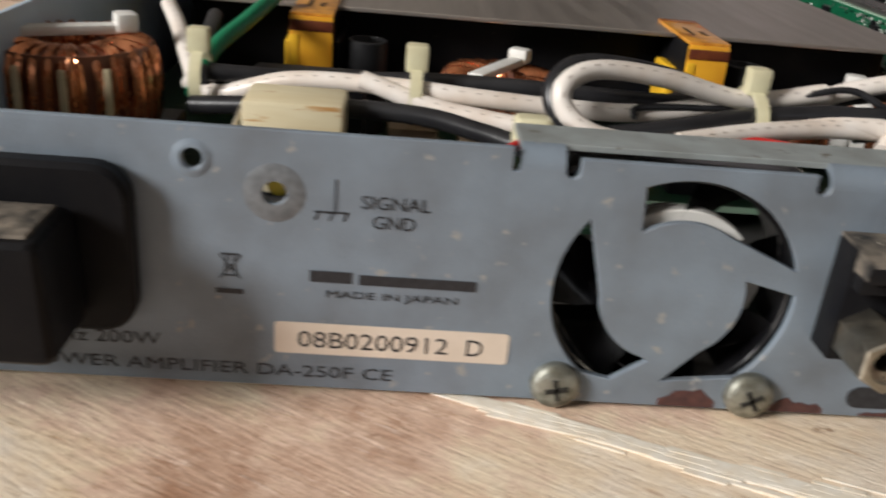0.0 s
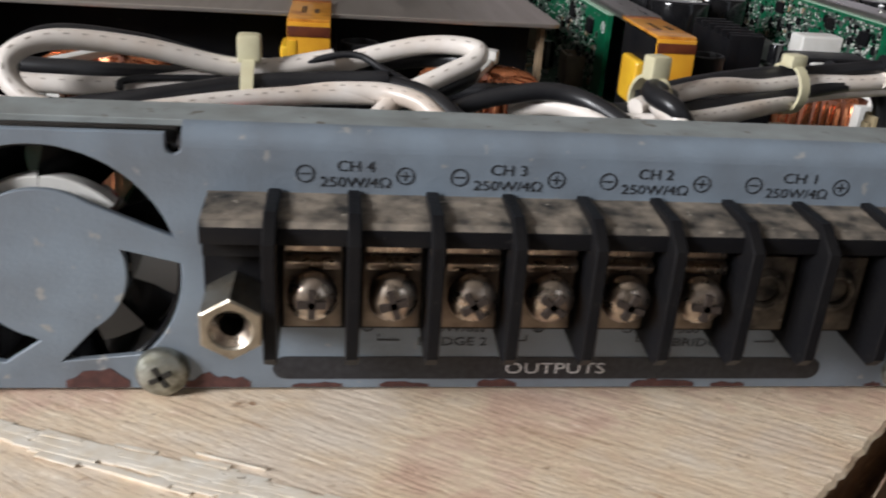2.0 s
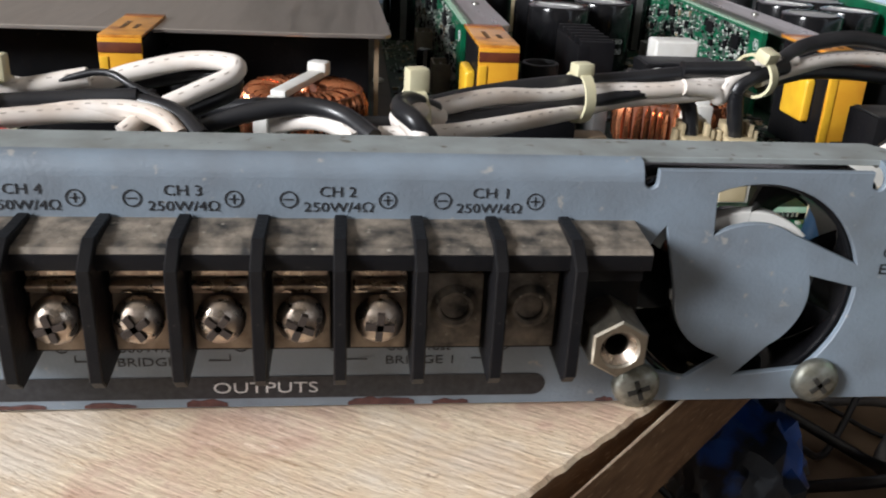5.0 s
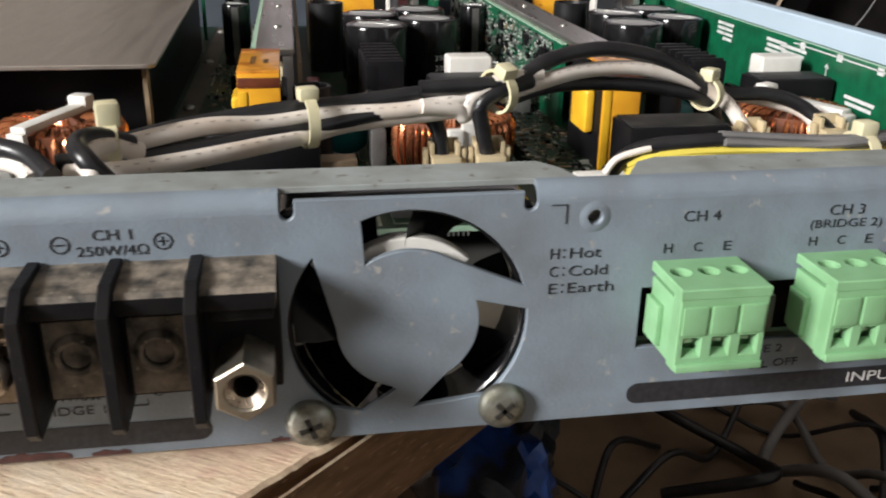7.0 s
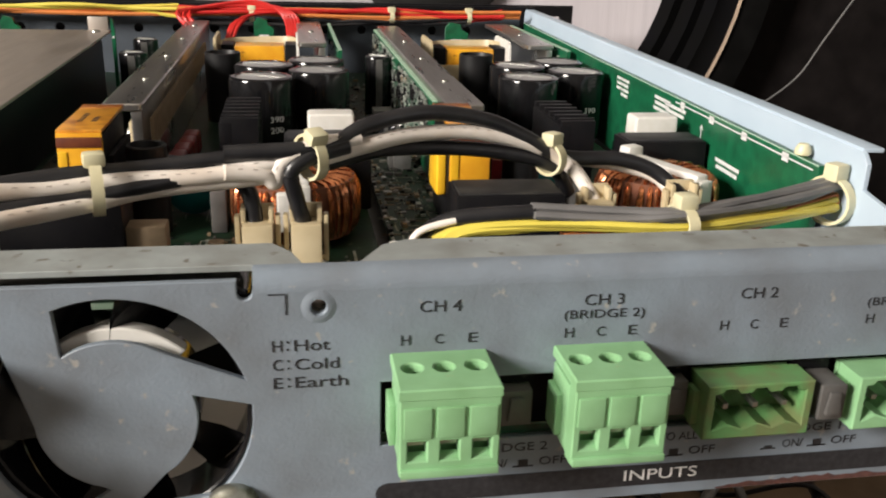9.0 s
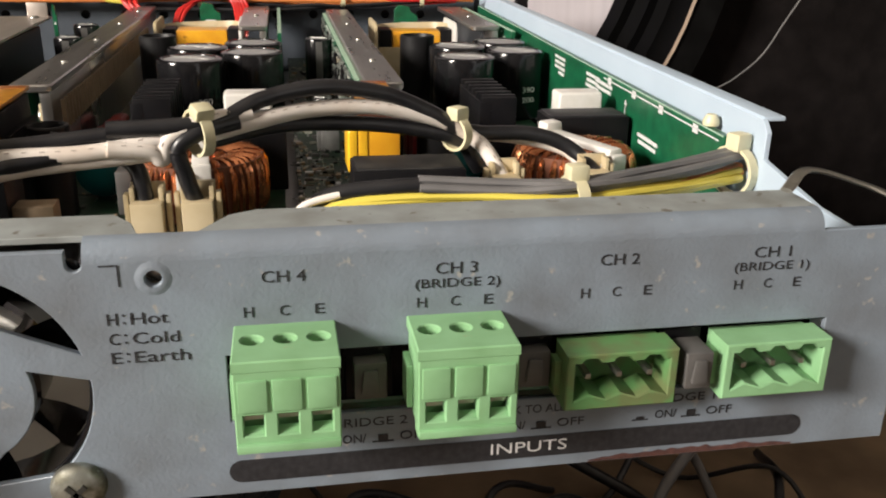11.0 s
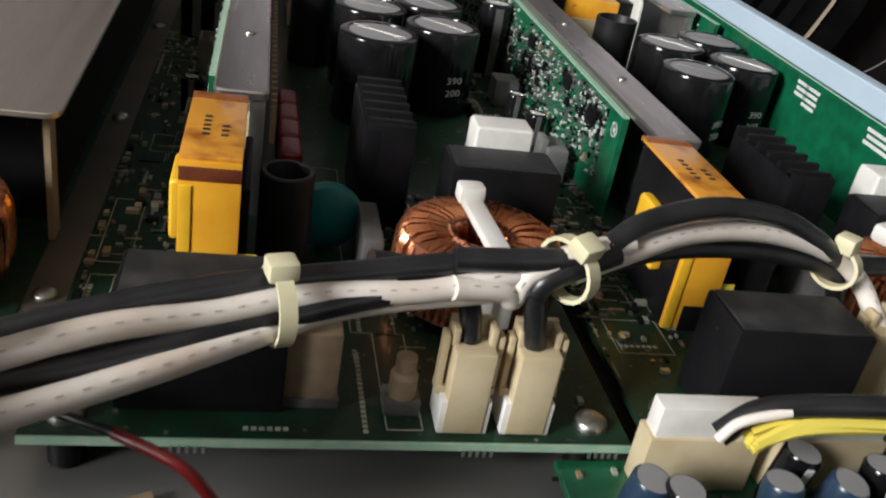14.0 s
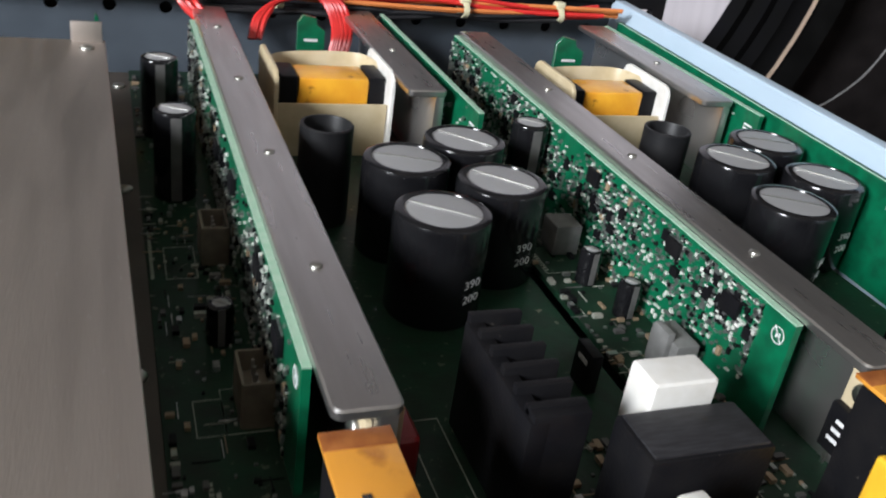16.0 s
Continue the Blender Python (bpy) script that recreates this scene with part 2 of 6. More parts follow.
def circle(x, y, r, n=20):
    return [(x + r * math.cos(2 * math.pi * k / n), y + r * math.sin(2 * math.pi * k / n)) for k in range(n)]


def arc(x, y, r, a0, a1, n=16):
    return [(x + r * math.cos(radians(a0 + (a1 - a0) * k / n)), y + r * math.sin(radians(a0 + (a1 - a0) * k / n))) for k in range(n + 1)]


def text_bm(words, size, bold=0.0, depth=0.00003):
    cu = bpy.data.curves.new("words", "FONT")
    cu.body, cu.size, cu.align_x, cu.align_y, cu.extrude, cu.offset = words, size, "CENTER", "CENTER", depth, -0.003 * size
    cu.resolution_u = 3
    ob = bpy.data.objects.new("words", cu)
    scene.collection.objects.link(ob)
    me = bpy.data.meshes.new_from_object(ob.evaluated_get(bpy.context.evaluated_depsgraph_get()))
    bpy.data.objects.remove(ob)
    bpy.data.curves.remove(cu)
    bm = bmesh.new()
    bm.from_mesh(me)
    bpy.data.meshes.remove(me)
    return bm


# ---- the room ----
def setting(name, bm, material, label, category):
    return solo(name, bm, material, label, category, kind="structure")


PLASTER = mat("grey_plaster", (0.22, 0.20, 0.18), 0.85, 0, (0.17, 0.155, 0.14), 3, bump=0.4, bump_scale=60)
FLOOR = mat("dusty_boards", (0.20, 0.15, 0.11), 0.8, 0, (0.10, 0.075, 0.055), 9, bump=0.4, bump_scale=80)
setting("floor", box(4.4, 4.2, 0.1, (0, -0.4, -0.85)), FLOOR, "dusty brown workshop floor in shade", "floor")
# unseen ceiling, kept pale to bounce light onto dark parts and bare metal
setting("ceiling", box(4.4, 4.2, 0.1, (0, -0.4, 2.5)), mat("pale_bounce_ceiling", (0.62, 0.58, 0.52), 0.9, 0, (0.52, 0.48, 0.43), 3, bump=0.3, bump_scale=60), "unseen pale ceiling added to bounce light", "ceiling")
setting("wall_north", box(4.4, 0.12, 3.25, (0, 1.76, -0.75)), PLASTER, "plain grey plaster wall", "wall")
setting("wall_south", box(4.4, 0.12, 3.25, (0, -2.56, -0.75)), PLASTER, "plain grey plaster wall", "wall")
setting("wall_east", box(0.12, 4.2, 3.25, (2.26, -0.4, -0.75)), PLASTER, "plain grey plaster wall", "wall")
bm = sheet_mesh("w", [(-2.5, -0.75), (1.7, -0.75), (1.7, 2.5), (-2.5, 2.5)], [[(-1.55, 0.75), (-0.75, 0.75), (-0.75, 1.55), (-1.55, 1.55)]], 0.12)
bmesh.ops.transform(bm, matrix=Matrix(((0, 0, 1, -2.26), (1, 0, 0, 0), (0, 1, 0, 0), (0, 0, 0, 1))), verts=bm.verts)
setting("wall_west", bm, PLASTER, "grey plaster wall with a window opening", "wall")
S = Vector((0.1005, -0.0075, 0.0))  # step from one channel to the next
WHITE_PL = mat("white_nylon", (0.74, 0.73, 0.70), 0.45, 0, (0.62, 0.6, 0.55), 150, bump=0.1)
CREAM = mat("cream_plastic", (0.56, 0.47, 0.31), 0.42, 0, (0.46, 0.37, 0.22), 120, bump=0.1, spot=(0.35, 0.24, 0.13), spot_scale=260, spot_at=0.72)
TIE = mat("yellowed_nylon", (0.66, 0.62, 0.42), 0.38, 0, (0.58, 0.52, 0.33), 200)
CEMENT = mat("stained_cement_block", (0.74, 0.66, 0.46), 0.55, 0, (0.64, 0.53, 0.32), 120, bump=0.2, stretch=(0.35, 1.3, 2.2), spot=(0.48, 0.26, 0.09), spot_scale=190, spot_at=0.60)
WIRE_W = mat("white_cable_sheath", (0.78, 0.72, 0.66), 0.36, 0, (0.56, 0.44, 0.34), 70, lo=0.45, hi=0.78, bump=0.08, spot=(0.40, 0.30, 0.22), spot_scale=400, spot_at=0.72)
WIRE_B = mat("black_cable_sheath", (0.010, 0.010, 0.012), 0.34, 0, (0.022, 0.022, 0.024), 140, bump=0.08)
WIRE_Y = mat("yellow_wire", (0.72, 0.60, 0.10), 0.4, 0, (0.62, 0.5, 0.08), 80)
WIRE_O = mat("orange_wire", (0.66, 0.22, 0.06), 0.4, 0, (0.55, 0.17, 0.05), 80)
WIRE_R = mat("red_wire", (0.62, 0.03, 0.025), 0.36, 0, (0.5, 0.02, 0.02), 80)
WIRE_G = mat("grey_wire", (0.17, 0.165, 0.165), 0.45, 0, (0.12, 0.12, 0.12), 80)
COPPER = mat("enamelled_copper", (0.78, 0.33, 0.17), 0.16, 0.95, (0.50, 0.17, 0.07), 240, rough2=0.34)
GREEN_PL = mat("mint_green_plastic", (0.235, 0.46, 0.245), 0.45, 0, (0.19, 0.38, 0.19), 160, bump=0.1, spot=(0.30, 0.36, 0.20), spot_scale=420, spot_at=0.70)
# grime patches on a green that is also darkened for shade
GREEN_D = mat("grimy_shaded_green_plastic", (0.10, 0.25, 0.09), 0.5, 0, (0.13, 0.17, 0.07), 200, lo=0.4, hi=0.62, bump=0.2)
AMBER = mat("amber_tape", (0.82, 0.42, 0.03), 0.30, 0, (0.70, 0.30, 0.02), 120, coat=0.4, bump=0.15, spot=(0.16, 0.035, 0.01), spot_scale=95, spot_at=0.62)
BURNT = mat("burnt_amber_tape", (0.70, 0.31, 0.04), 0.28, 0, (0.30, 0.09, 0.012), 120, lo=0.50, hi=0.68, coat=0.4, bump=0.2)
YELLOW = mat("yellow_tape", (0.86, 0.52, 0.03), 0.36, 0, (0.68, 0.34, 0.02), 100, coat=0.2)
LABEL_Y = mat("yellow_label", (0.72, 0.58, 0.05), 0.45, 0, (0.6, 0.47, 0.04), 120)
TEAL = mat("teal_lacquer", (0.006, 0.16, 0.17), 0.35, 0, (0.005, 0.12, 0.13), 160)
RED_D = mat("dark_red_lacquer", (0.20, 0.012, 0.014), 0.35, 0, (0.13, 0.01, 0.012), 160)
GREYCAP = mat("can_top_grey", (0.34, 0.34, 0.35), 0.5, 0.3, (0.34, 0.34, 0.34), 260, bump=0.25)
SLEEVE = mat("black_can_sleeve", (0.006, 0.006, 0.007), 0.16, 0, (0.010, 0.010, 0.011), 120, coat=0.15, spec=0.3)
STICKER = mat("cream_sticker", (0.70, 0.60, 0.50), 0.6, 0, (0.64, 0.54, 0.44), 160, bump=0.05)
GREYPL = mat("grey_plastic", (0.10, 0.097, 0.094), 0.5, 0, (0.065, 0.062, 0.06), 200, bump=0.2)
BEIGE = mat("beige_component", (0.30, 0.22, 0.14), 0.55, 0, (0.22, 0.16, 0.10), 300)
SOLDER = mat("solder", (0.55, 0.56, 0.55), 0.32, 0.9, (0.4, 0.4, 0.4), 700)
BLUEBAG = mat("blue_crumpled_plastic", (0.006, 0.010, 0.018), 0.35, 0, (0.008, 0.06, 0.30), 30, lo=0.55, hi=0.60, bump=1.0, bump_scale=260)

# ---- table ----
SAWN = mat("brown_sawn_edge", (0.23, 0.135, 0.07), 0.85, 0, (0.13, 0.07, 0.035), 90, bump=0.9, bump_scale=500, stretch=(1, 1, 5), spot=(0.33, 0.22, 0.13), spot_scale=300, spot_at=0.62)
random.seed(31)
loop = [(0.195, 0.0301), (-0.070, 0.4500), (-0.95, 0.4500), (-0.95, -0.9426)]
for k in range(121):
    # the saw has left the near edge ragged
    u = 0.0405 + 0.0013 * k
    loop.append((u + random.gauss(0, 0.00012), 0.0301 - 0.85 * (0.195 - u) + random.gauss(0, 0.00018)))
table = thing("work_table", "pale worn plywood work table under the amplifier", "table", (0, 0, -0.0196))
bm = sheet_mesh("tabletop", loop, [], 0.018, 0.0007)
for f in bm.faces:
    f.normal_update()
    f.material_index = 1 if abs(f.normal.z) < 0.5 else 0
part("tabletop", bm, [WOOD, SAWN], table, "scratched pale plywood sheet with a rough sawn edge", at=pose(0, 0, 0.009))
for x, y in ((0.10, 0.04), (-0.15, 0.40), (-0.85, 0.40), (-0.85, -0.5)):
    part("leg", box(0.05, 0.05, 0.7304, (0, 0, 0), 0.002), WOOD, table, at=pose(x, y, -0.7304))
# bare raised splinters where the top veneer has torn away
random.seed(5)
veneer = mat("torn_white_veneer", (0.86, 0.80, 0.70), 0.5, 0, (0.76, 0.66, 0.52), 300, bump=0.15)
bm = bmesh.new()
for k in range(300):
    u = random.random()
    x, y = -0.017 + 0.085 * u, 0.0009 - 0.0333 * u + random.gauss(0, 0.0008 + 0.0009 * u)
    box(random.uniform(0.003, 0.014), random.uniform(0.0002, 0.0011), 0.0003, (0, 0, 0), 0, 1, bm, m=pose(x, y, random.uniform(-0.0003, 0), 0, random.uniform(-0.4, 0.4), -21.4 + random.gauss(0, 2)))
tagged(part("torn_veneer", bm, veneer, table, "pale strip of torn veneer splinters", at=pose(0, 0, 0.0182)), kind="stuff")

# ---- rear panel ----
FX, FZ, FR = (0.0166, 0.1728), 0.0195, 0.0194


def fan_slots(cx):
    top = arc(cx, FZ, FR, 113, 16, 18) + arc(cx, FZ, 0.0125, 58, 124, 10)
    right = arc(cx, FZ, FR, 4.5, -47, 12) + [(cx + 0.0003, FZ - 0.0156)] + arc(cx, FZ, 0.0112, -58, 19, 12)
    left = arc(cx, FZ, FR, 140, 229, 16) + [(cx - 0.0076, FZ - 0.0158), (cx - 0.0019, FZ - 0.0118)] + arc(cx, FZ, 0.0115, 254, 182, 10)
    return [top, right, left]


PX0, PX1, PZ0, PZ1 = -0.105, 0.3235, -0.0006, 0.0405
panel = thing("rear_panel", "grey-blue painted steel rear panel with fan slots and printed legends", "panel")
holes = fan_slots(FX[0]) + fan_slots(FX[1])
holes += [circle(-0.0572, 0.0370, 0.0017, 14), circle(-0.0454, 0.0325, 0.0019), circle(0.2022, 0.0364, 0.0013, 14)]
holes += [[(0.2112, 0.0122), (0.3087, 0.0122), (0.3087, 0.0236), (0.2112, 0.0236)]]
slit = ((-0.0021, 0.0356), (0.1544, 0.1917))
FT = 0.0389  # where the front sheet begins to bend back
top_edge = [(PX1, FT)]
for a, b in reversed(slit):
    top_edge += [(b + 0.0012, FT)] + arc(b, FT, 0.0012, 0, -180, 8) + [(b - 0.0012, PZ1 + 0.0003)]
    top_edge += [(a + 0.0012, PZ1 + 0.0003)] + [(a + 0.0012, FT)] + arc(a, FT, 0.0012, 0, -180, 8)[1:]
top_edge += [(-0.0098, FT), (-0.0098, 0.0383), (-0.0112, 0.0383), (-0.0112, 0.0419), (PX0, 0.0419)]
bm = upright(sheet_mesh("front_sheet", [(PX0, PZ0), (PX1, PZ0)] + top_edge, holes, 0.0012, 0.00015))
part("front_sheet", bm, PANEL, panel, at=pose(0, 0.0006, 0))


def bend(x0, x1):
    """The rounded fold between the front sheet and its flange."""
    bm = bmesh.new()
    r = PZ1 + 0.0016 - FT
    rows = [[bm.verts.new((x, r - r * math.cos(a), FT + r * math.sin(a))) for x in (x0, x1)] for a in [radians(10 * k) for k in range(10)]]
    rows += [[bm.verts.new((x, r - (r - 0.0012) * math.cos(a), FT + (r - 0.0012) * math.sin(a))) for x in (x0, x1)] for a in [radians(90 - 15 * k) for k in range(7)]]
    for a, b in zip(rows, rows[1:]):
        bm.faces.new((a[0], a[1], b[1], b[0]))
    bm.faces.new([r[0] for r in rows]), bm.faces.new([r[1] for r in reversed(rows)])
    bmesh.ops.recalc_face_normals(bm, faces=bm.faces)
    return bm


for x0, x1 in ((-0.0098, -0.0033), (0.0368, 0.1532), (0.1929, 0.200), (0.2, 0.3055)):
    part("fold", bend(x0, x1), PANEL, panel)
flange_mat = mat("dusty_grey_flange", (0.30, 0.33, 0.33), 0.55, 0, (0.20, 0.21, 0.20), 120, bump=0.3, spot=(0.14, 0.13, 0.11), spot_scale=330, spot_at=0.64)
for out in ([(-0.0098, 0), (0.2, 0), (0.1985, 0.005), (0.1955, 0.0092), (-0.0098, 0.0092)], [(0.2085, 0), (0.3055, 0), (0.3055, 0.0092), (0.2165, 0.0092), (0.2125, 0.007)]):
    bm = sheet_mesh("flange", out, [], 0.001, 0.0001)
    part("flange", bm, flange_mat, panel, "dusty folded flange", at=pose(0, PZ1 + 0.0016 - FT, PZ1 + 0.0011))
# embossed rings and threaded bushes round the small holes
for x, z, r0, r1, m in ((-0.0572, 0.0370, 0.0017, 0.0030, PANEL), (-0.0454, 0.0325, 0.0019, 0.0046, STEEL), (0.2022, 0.0364, 0.0013, 0.0026, PANEL)):
    bm = lathe([(r0, -0.001), (r0, 0.0003), (r0 + 0.0004, 0.0003), (r1 - 0.0006, 0.0002), (r1, 0.0)], 28, pose(x, 0, z, 90))
    part("bush", bm, m if m is PANEL else mat("bare_worn_ring", (0.20, 0.215, 0.23), 0.45, 0.2, (0.13, 0.14, 0.15), 700, bump=0.3), panel, "worn ring round a threaded hole")
bm = lathe([(0, 0.004), (0.0016, 0.004), (0.0018, 0.003), (0.0018, 0.0)], 16, pose(-0.0452, 0.0065, 0.0327, 90))
part("plug", bm, LABEL_Y, panel, "yellow stub inside a hole")
part("stud", lathe([(0, 0.0002), (0.0012, 0.0), (0.0021, -0.0004), (0.0021, -0.002)], 16, pose(0.2022, 0.0022, 0.0364, 90)), TARNISH, panel, "bare metal stud end behind a hole")
# rust along the lower edge
random.seed(11)


def rust_patch(x0, x1, height):
    n = max(6, int((x1 - x0) / 0.0012))
    pts = [(x0, PZ0 + 0.0001)] + [(x1, PZ0 + 0.0001)]
    pts += [(x1 - (x1 - x0) * k / n, PZ0 + 0.0002 + height * math.sin(math.pi * (k + 0.5) / (n + 1)) ** 0.6 * random.uniform(0.55, 1.1)) for k in range(n + 1)]
    return upright(sheet_mesh("rust", pts, [], 0.0001))


for x0, x1, h in ((0.0175, 0.0270, 0.0036), (0.0355, 0.0455, 0.0028), (0.052, 0.060, 0.0010), (0.066, 0.074, 0.0012), (0.082, 0.0885, 0.0016), (0.108, 0.119, 0.0018), (0.122, 0.128, 0.001), (0.2690, 0.3060, 0.0013), (0.150, 0.153, 0.0008)):
    part("rust_patch", rust_patch(x0, x1, h), RUST, panel, "brown rust patch", at=pose(0, -0.00008, 0))

# ---- printed legends ----
prints = thing("panel_printing", "black printed legends on the grey panel", "printing", (0, -0.0001, 0))


def words(text, x0, x1, z, h, material=INK, parent=prints, slant=0.0, y=0.0):
    """Letters set between x0 and x1, h high, round the height z."""
    bm = text_bm(text, 0.01)
    xs, ys = [v.co.x for v in bm.verts], [v.co.y for v in bm.verts]
    cx, cy = (min(xs) + max(xs)) / 2, (min(ys) + max(ys)) / 2
    kx, ky = (x1 - x0) / (max(xs) - min(xs)), h / (max(ys) - min(ys))
    for v in bm.verts:
        v.co = Vector(((v.co.x - cx) * kx + (v.co.y - cy) * ky * slant + (x0 + x1) / 2, y - v.co.z, (v.co.y - cy) * ky + z))
    return part("lettering", bm, material, parent)


def bar(x0, x1, z, h, material=INK, parent=prints, y=0.0, r=0.0):
    if r:
        pts = arc(x1 - r, z, r, -90, 90, 8) + arc(x0 + r, z, r, 90, 270, 8)
        bm = upright(sheet_mesh("bar", pts, [], 0.00006))
        bmesh.ops.translate(bm, vec=(0, y, 0), verts=bm.verts)
    else:
        bm = box(x1 - x0, 0.00006, h, ((x0 + x1) / 2, y, z - h / 2))
    return part("bar", bm, material, parent)


def pole_mark(x, z, sign, r=0.00125):
    bm = lathe([(r - 0.0001, -0.00003), (r + 0.0001, -0.00003), (r + 0.0001, 0.00003), (r - 0.0001, 0.00003), (r - 0.0001, -0.00003)], 24, pose(x, 0, z, 90))
    box(r * 1.2, 0.00006, 0.0002, (x, 0, z - 0.0001), bm=bm)
    if sign == "+":
        box(0.0002, 0.00006, r * 1.2, (x, 0, z - r * 0.6), bm=bm)
    part("pole_mark", bm, INK, prints)


words("SIGNAL", -0.0327, -0.0225, 0.0320, 0.0021)
words("GND", -0.0309, -0.0246, 0.0289, 0.0021)
bm = box(0.00025, 0.00006, 0.0052, (-0.0365, 0, 0.0301))
box(0.0050, 0.00006, 0.0003, (-0.0370, 0, 0.0299), bm=bm)
for k in range(3):
    box(0.00025, 0.00006, 0.0014, (0, 0, 0), bm=bm, m=pose(-0.0347 - 0.0021 * k, 0, 0.0300, 0, 205))
part("earth_mark", bm, INK, prints)
bar(-0.0400, -0.0336, 0.0194, 0.0019)
bar(-0.0325, -0.0145, 0.0192, 0.0017)
words("MADE IN JAPAN", -0.0374, -0.0172, 0.0163, 0.0016)
words("Hz 200W", -0.0785, -0.0629, 0.0068, 0.0022)
words("POWER AMPLIFIER DA-250F CE", -0.0840, -0.0265, 0.0023, 0.0021)
bm = box(0.0026, 0.00006, 0.0003, (-0.0520, 0, 0.0221))
for dx, a in ((-0.0009, 8), (0.0009, -8)):
    box(0.0002, 0.00006, 0.0035, (0, 0, 0), bm=bm, m=pose(-0.052 + dx, 0, 0.0187, 0, a))
for a in (38, -38):
    box(0.00018, 0.00006, 0.0050, (0, 0, 0), bm=bm, m=pose(-0.052 - 0.0015 * math.copysign(1, a), 0, 0.0182, 0, a))
box(0.0016, 0.00006, 0.0002, (-0.052, 0, 0.0186), bm=bm)
part("bin_mark", bm, INK, prints)
bar(-0.0542, -0.0501, 0.0160, 0.0008)
for n, m0, p0 in ((4, 0.0540, 0.0685), (3, 0.0765, 0.0911), (2, 0.0991, 0.1138), (1, 0.1221, 0.1364)):
    pole_mark(m0, 0.0356, "-"), pole_mark(p0, 0.0356, "+")
    words(f"CH {n}", m0 + 0.0046, m0 + 0.0100, 0.0369, 0.0016)
    words("250W/4\u03a9", m0 + 0.0022, p0 - 0.0021, 0.0345, 0.0016)
for n, c in ((2, 0.0774), (1, 0.1196)):
    words(f"BRIDGE {n}", c - 0.0055, c + 0.0055, 0.0080, 0.0015)
    words("500W/8\u03a9", c - 0.0050, c + 0.0050, 0.0105, 0.0015)
    for s in (-1, 1):
        bar(c + s * 0.0102 - 0.0017, c + s * 0.0102 + 0.0017, 0.0082, 0.00022)
        bar(c + s * 0.0119 - 0.0001, c + s * 0.0119 + 0.0001, 0.0087, 0.0012)
        pole_mark(c + s * 0.0137, 0.0108, "+" if s > 0 else "-", 0.001)
bar(0.0490, 0.1409, 0.0031, 0.0041, r=0.00205)
words("OUTPUTS", 0.0864, 0.1031, 0.0031, 0.0020, WHITE_INK, y=-0.0001)
bar(0.2105, 0.3072, 0.0034, 0.0040, r=0.0020)
words("INPUTS", 0.2521, 0.2650, 0.0035, 0.0020, WHITE_INK, y=-0.0001)
for z, key, word, x1 in ((0.0304, "H", "Hot", 0.2037), (0.0273, "C", "Cold", 0.2050), (0.0243, "E", "Earth", 0.2063)):
    words(key, 0.1953, 0.1967, z, 0.0018)
    bar(0.1974, 0.1977, z - 0.0006, 0.0003), bar(0.1974, 0.1977, z + 0.0006, 0.0003)
    words(word, 0.1985, x1, z, 0.0018)
for n, x, sub in ((4, 0.2150, ""), (3, 0.2405, "(BRIDGE 2)"), (2, 0.2662, ""), (1, 0.2918, "(BRIDGE 1)")):
    words(f"CH {n}", x + 0.0021, x + 0.0084, 0.0358, 0.0018)
    if sub:
        words(sub, x - 0.0010, x + 0.0120, 0.0332, 0.0019)
    for k, key in enumerate("HCE"):
        words(key, x + 0.00515 * k - 0.0007, x + 0.00515 * k + 0.0007, 0.0304, 0.0016)
for x, top in ((0.2326, "BRIDGE 2"), (0.2585, "LINK TO ALL"), (0.2846, "BRIDGE 1")):
    words(top, x - 0.0058, x + 0.0058, 0.0105, 0.0015)
    words("ON/", x - 0.0045, x - 0.0008, 0.0076, 0.0015)
    words("OFF", x + 0.0046, x + 0.0092, 0.0076, 0.0015)
    bar(x - 0.0085, x - 0.0057, 0.0068, 0.00025), bar(x - 0.0078, x - 0.0064, 0.0071, 0.0006)
    bar(x + 0.0002, x + 0.0036, 0.0068, 0.00025), bar(x + 0.0011, x + 0.0027, 0.0074, 0.0013)
bar(0.1950, 0.1976, 0.0386, 0.0002), bar(0.1974, 0.1976, 0.0370, 0.0032)

sticker = thing("serial_sticker", "cream paper sticker with a printed number", "sticker", (0, -0.0001, 0))
bm = upright(sheet_mesh("paper", arc(-0.0089, 0.0062, 0.0006, -90, 0, 4) + arc(-0.0089, 0.0106, 0.0006, 0, 90, 4) + arc(-0.0447, 0.0106, 0.0006, 90, 180, 4) + arc(-0.0447, 0.0062, 0.0006, 180, 270, 4), [], 0.0001))
part("paper", bm, STICKER, sticker)
words("08B0200912", -0.0416, -0.0180, 0.0083, 0.0029, INK, sticker, y=-0.0001)
words("D", -0.0150, -0.0124, 0.0083, 0.0029, INK, sticker, y=-0.0001)


# ---- screws ----
def screw_head(material, r, h, cross=True):
    """A domed cross-head screw that faces +z, its underside at z = 0."""
    prof = [(0, h)] + [(r * math.sin(radians(a)), h * (0.35 + 0.65 * math.cos(radians(a)))) for a in (18, 36, 54, 70)] + [(r, h * 0.30), (r, 0.0)]
    return lathe(prof, 28)


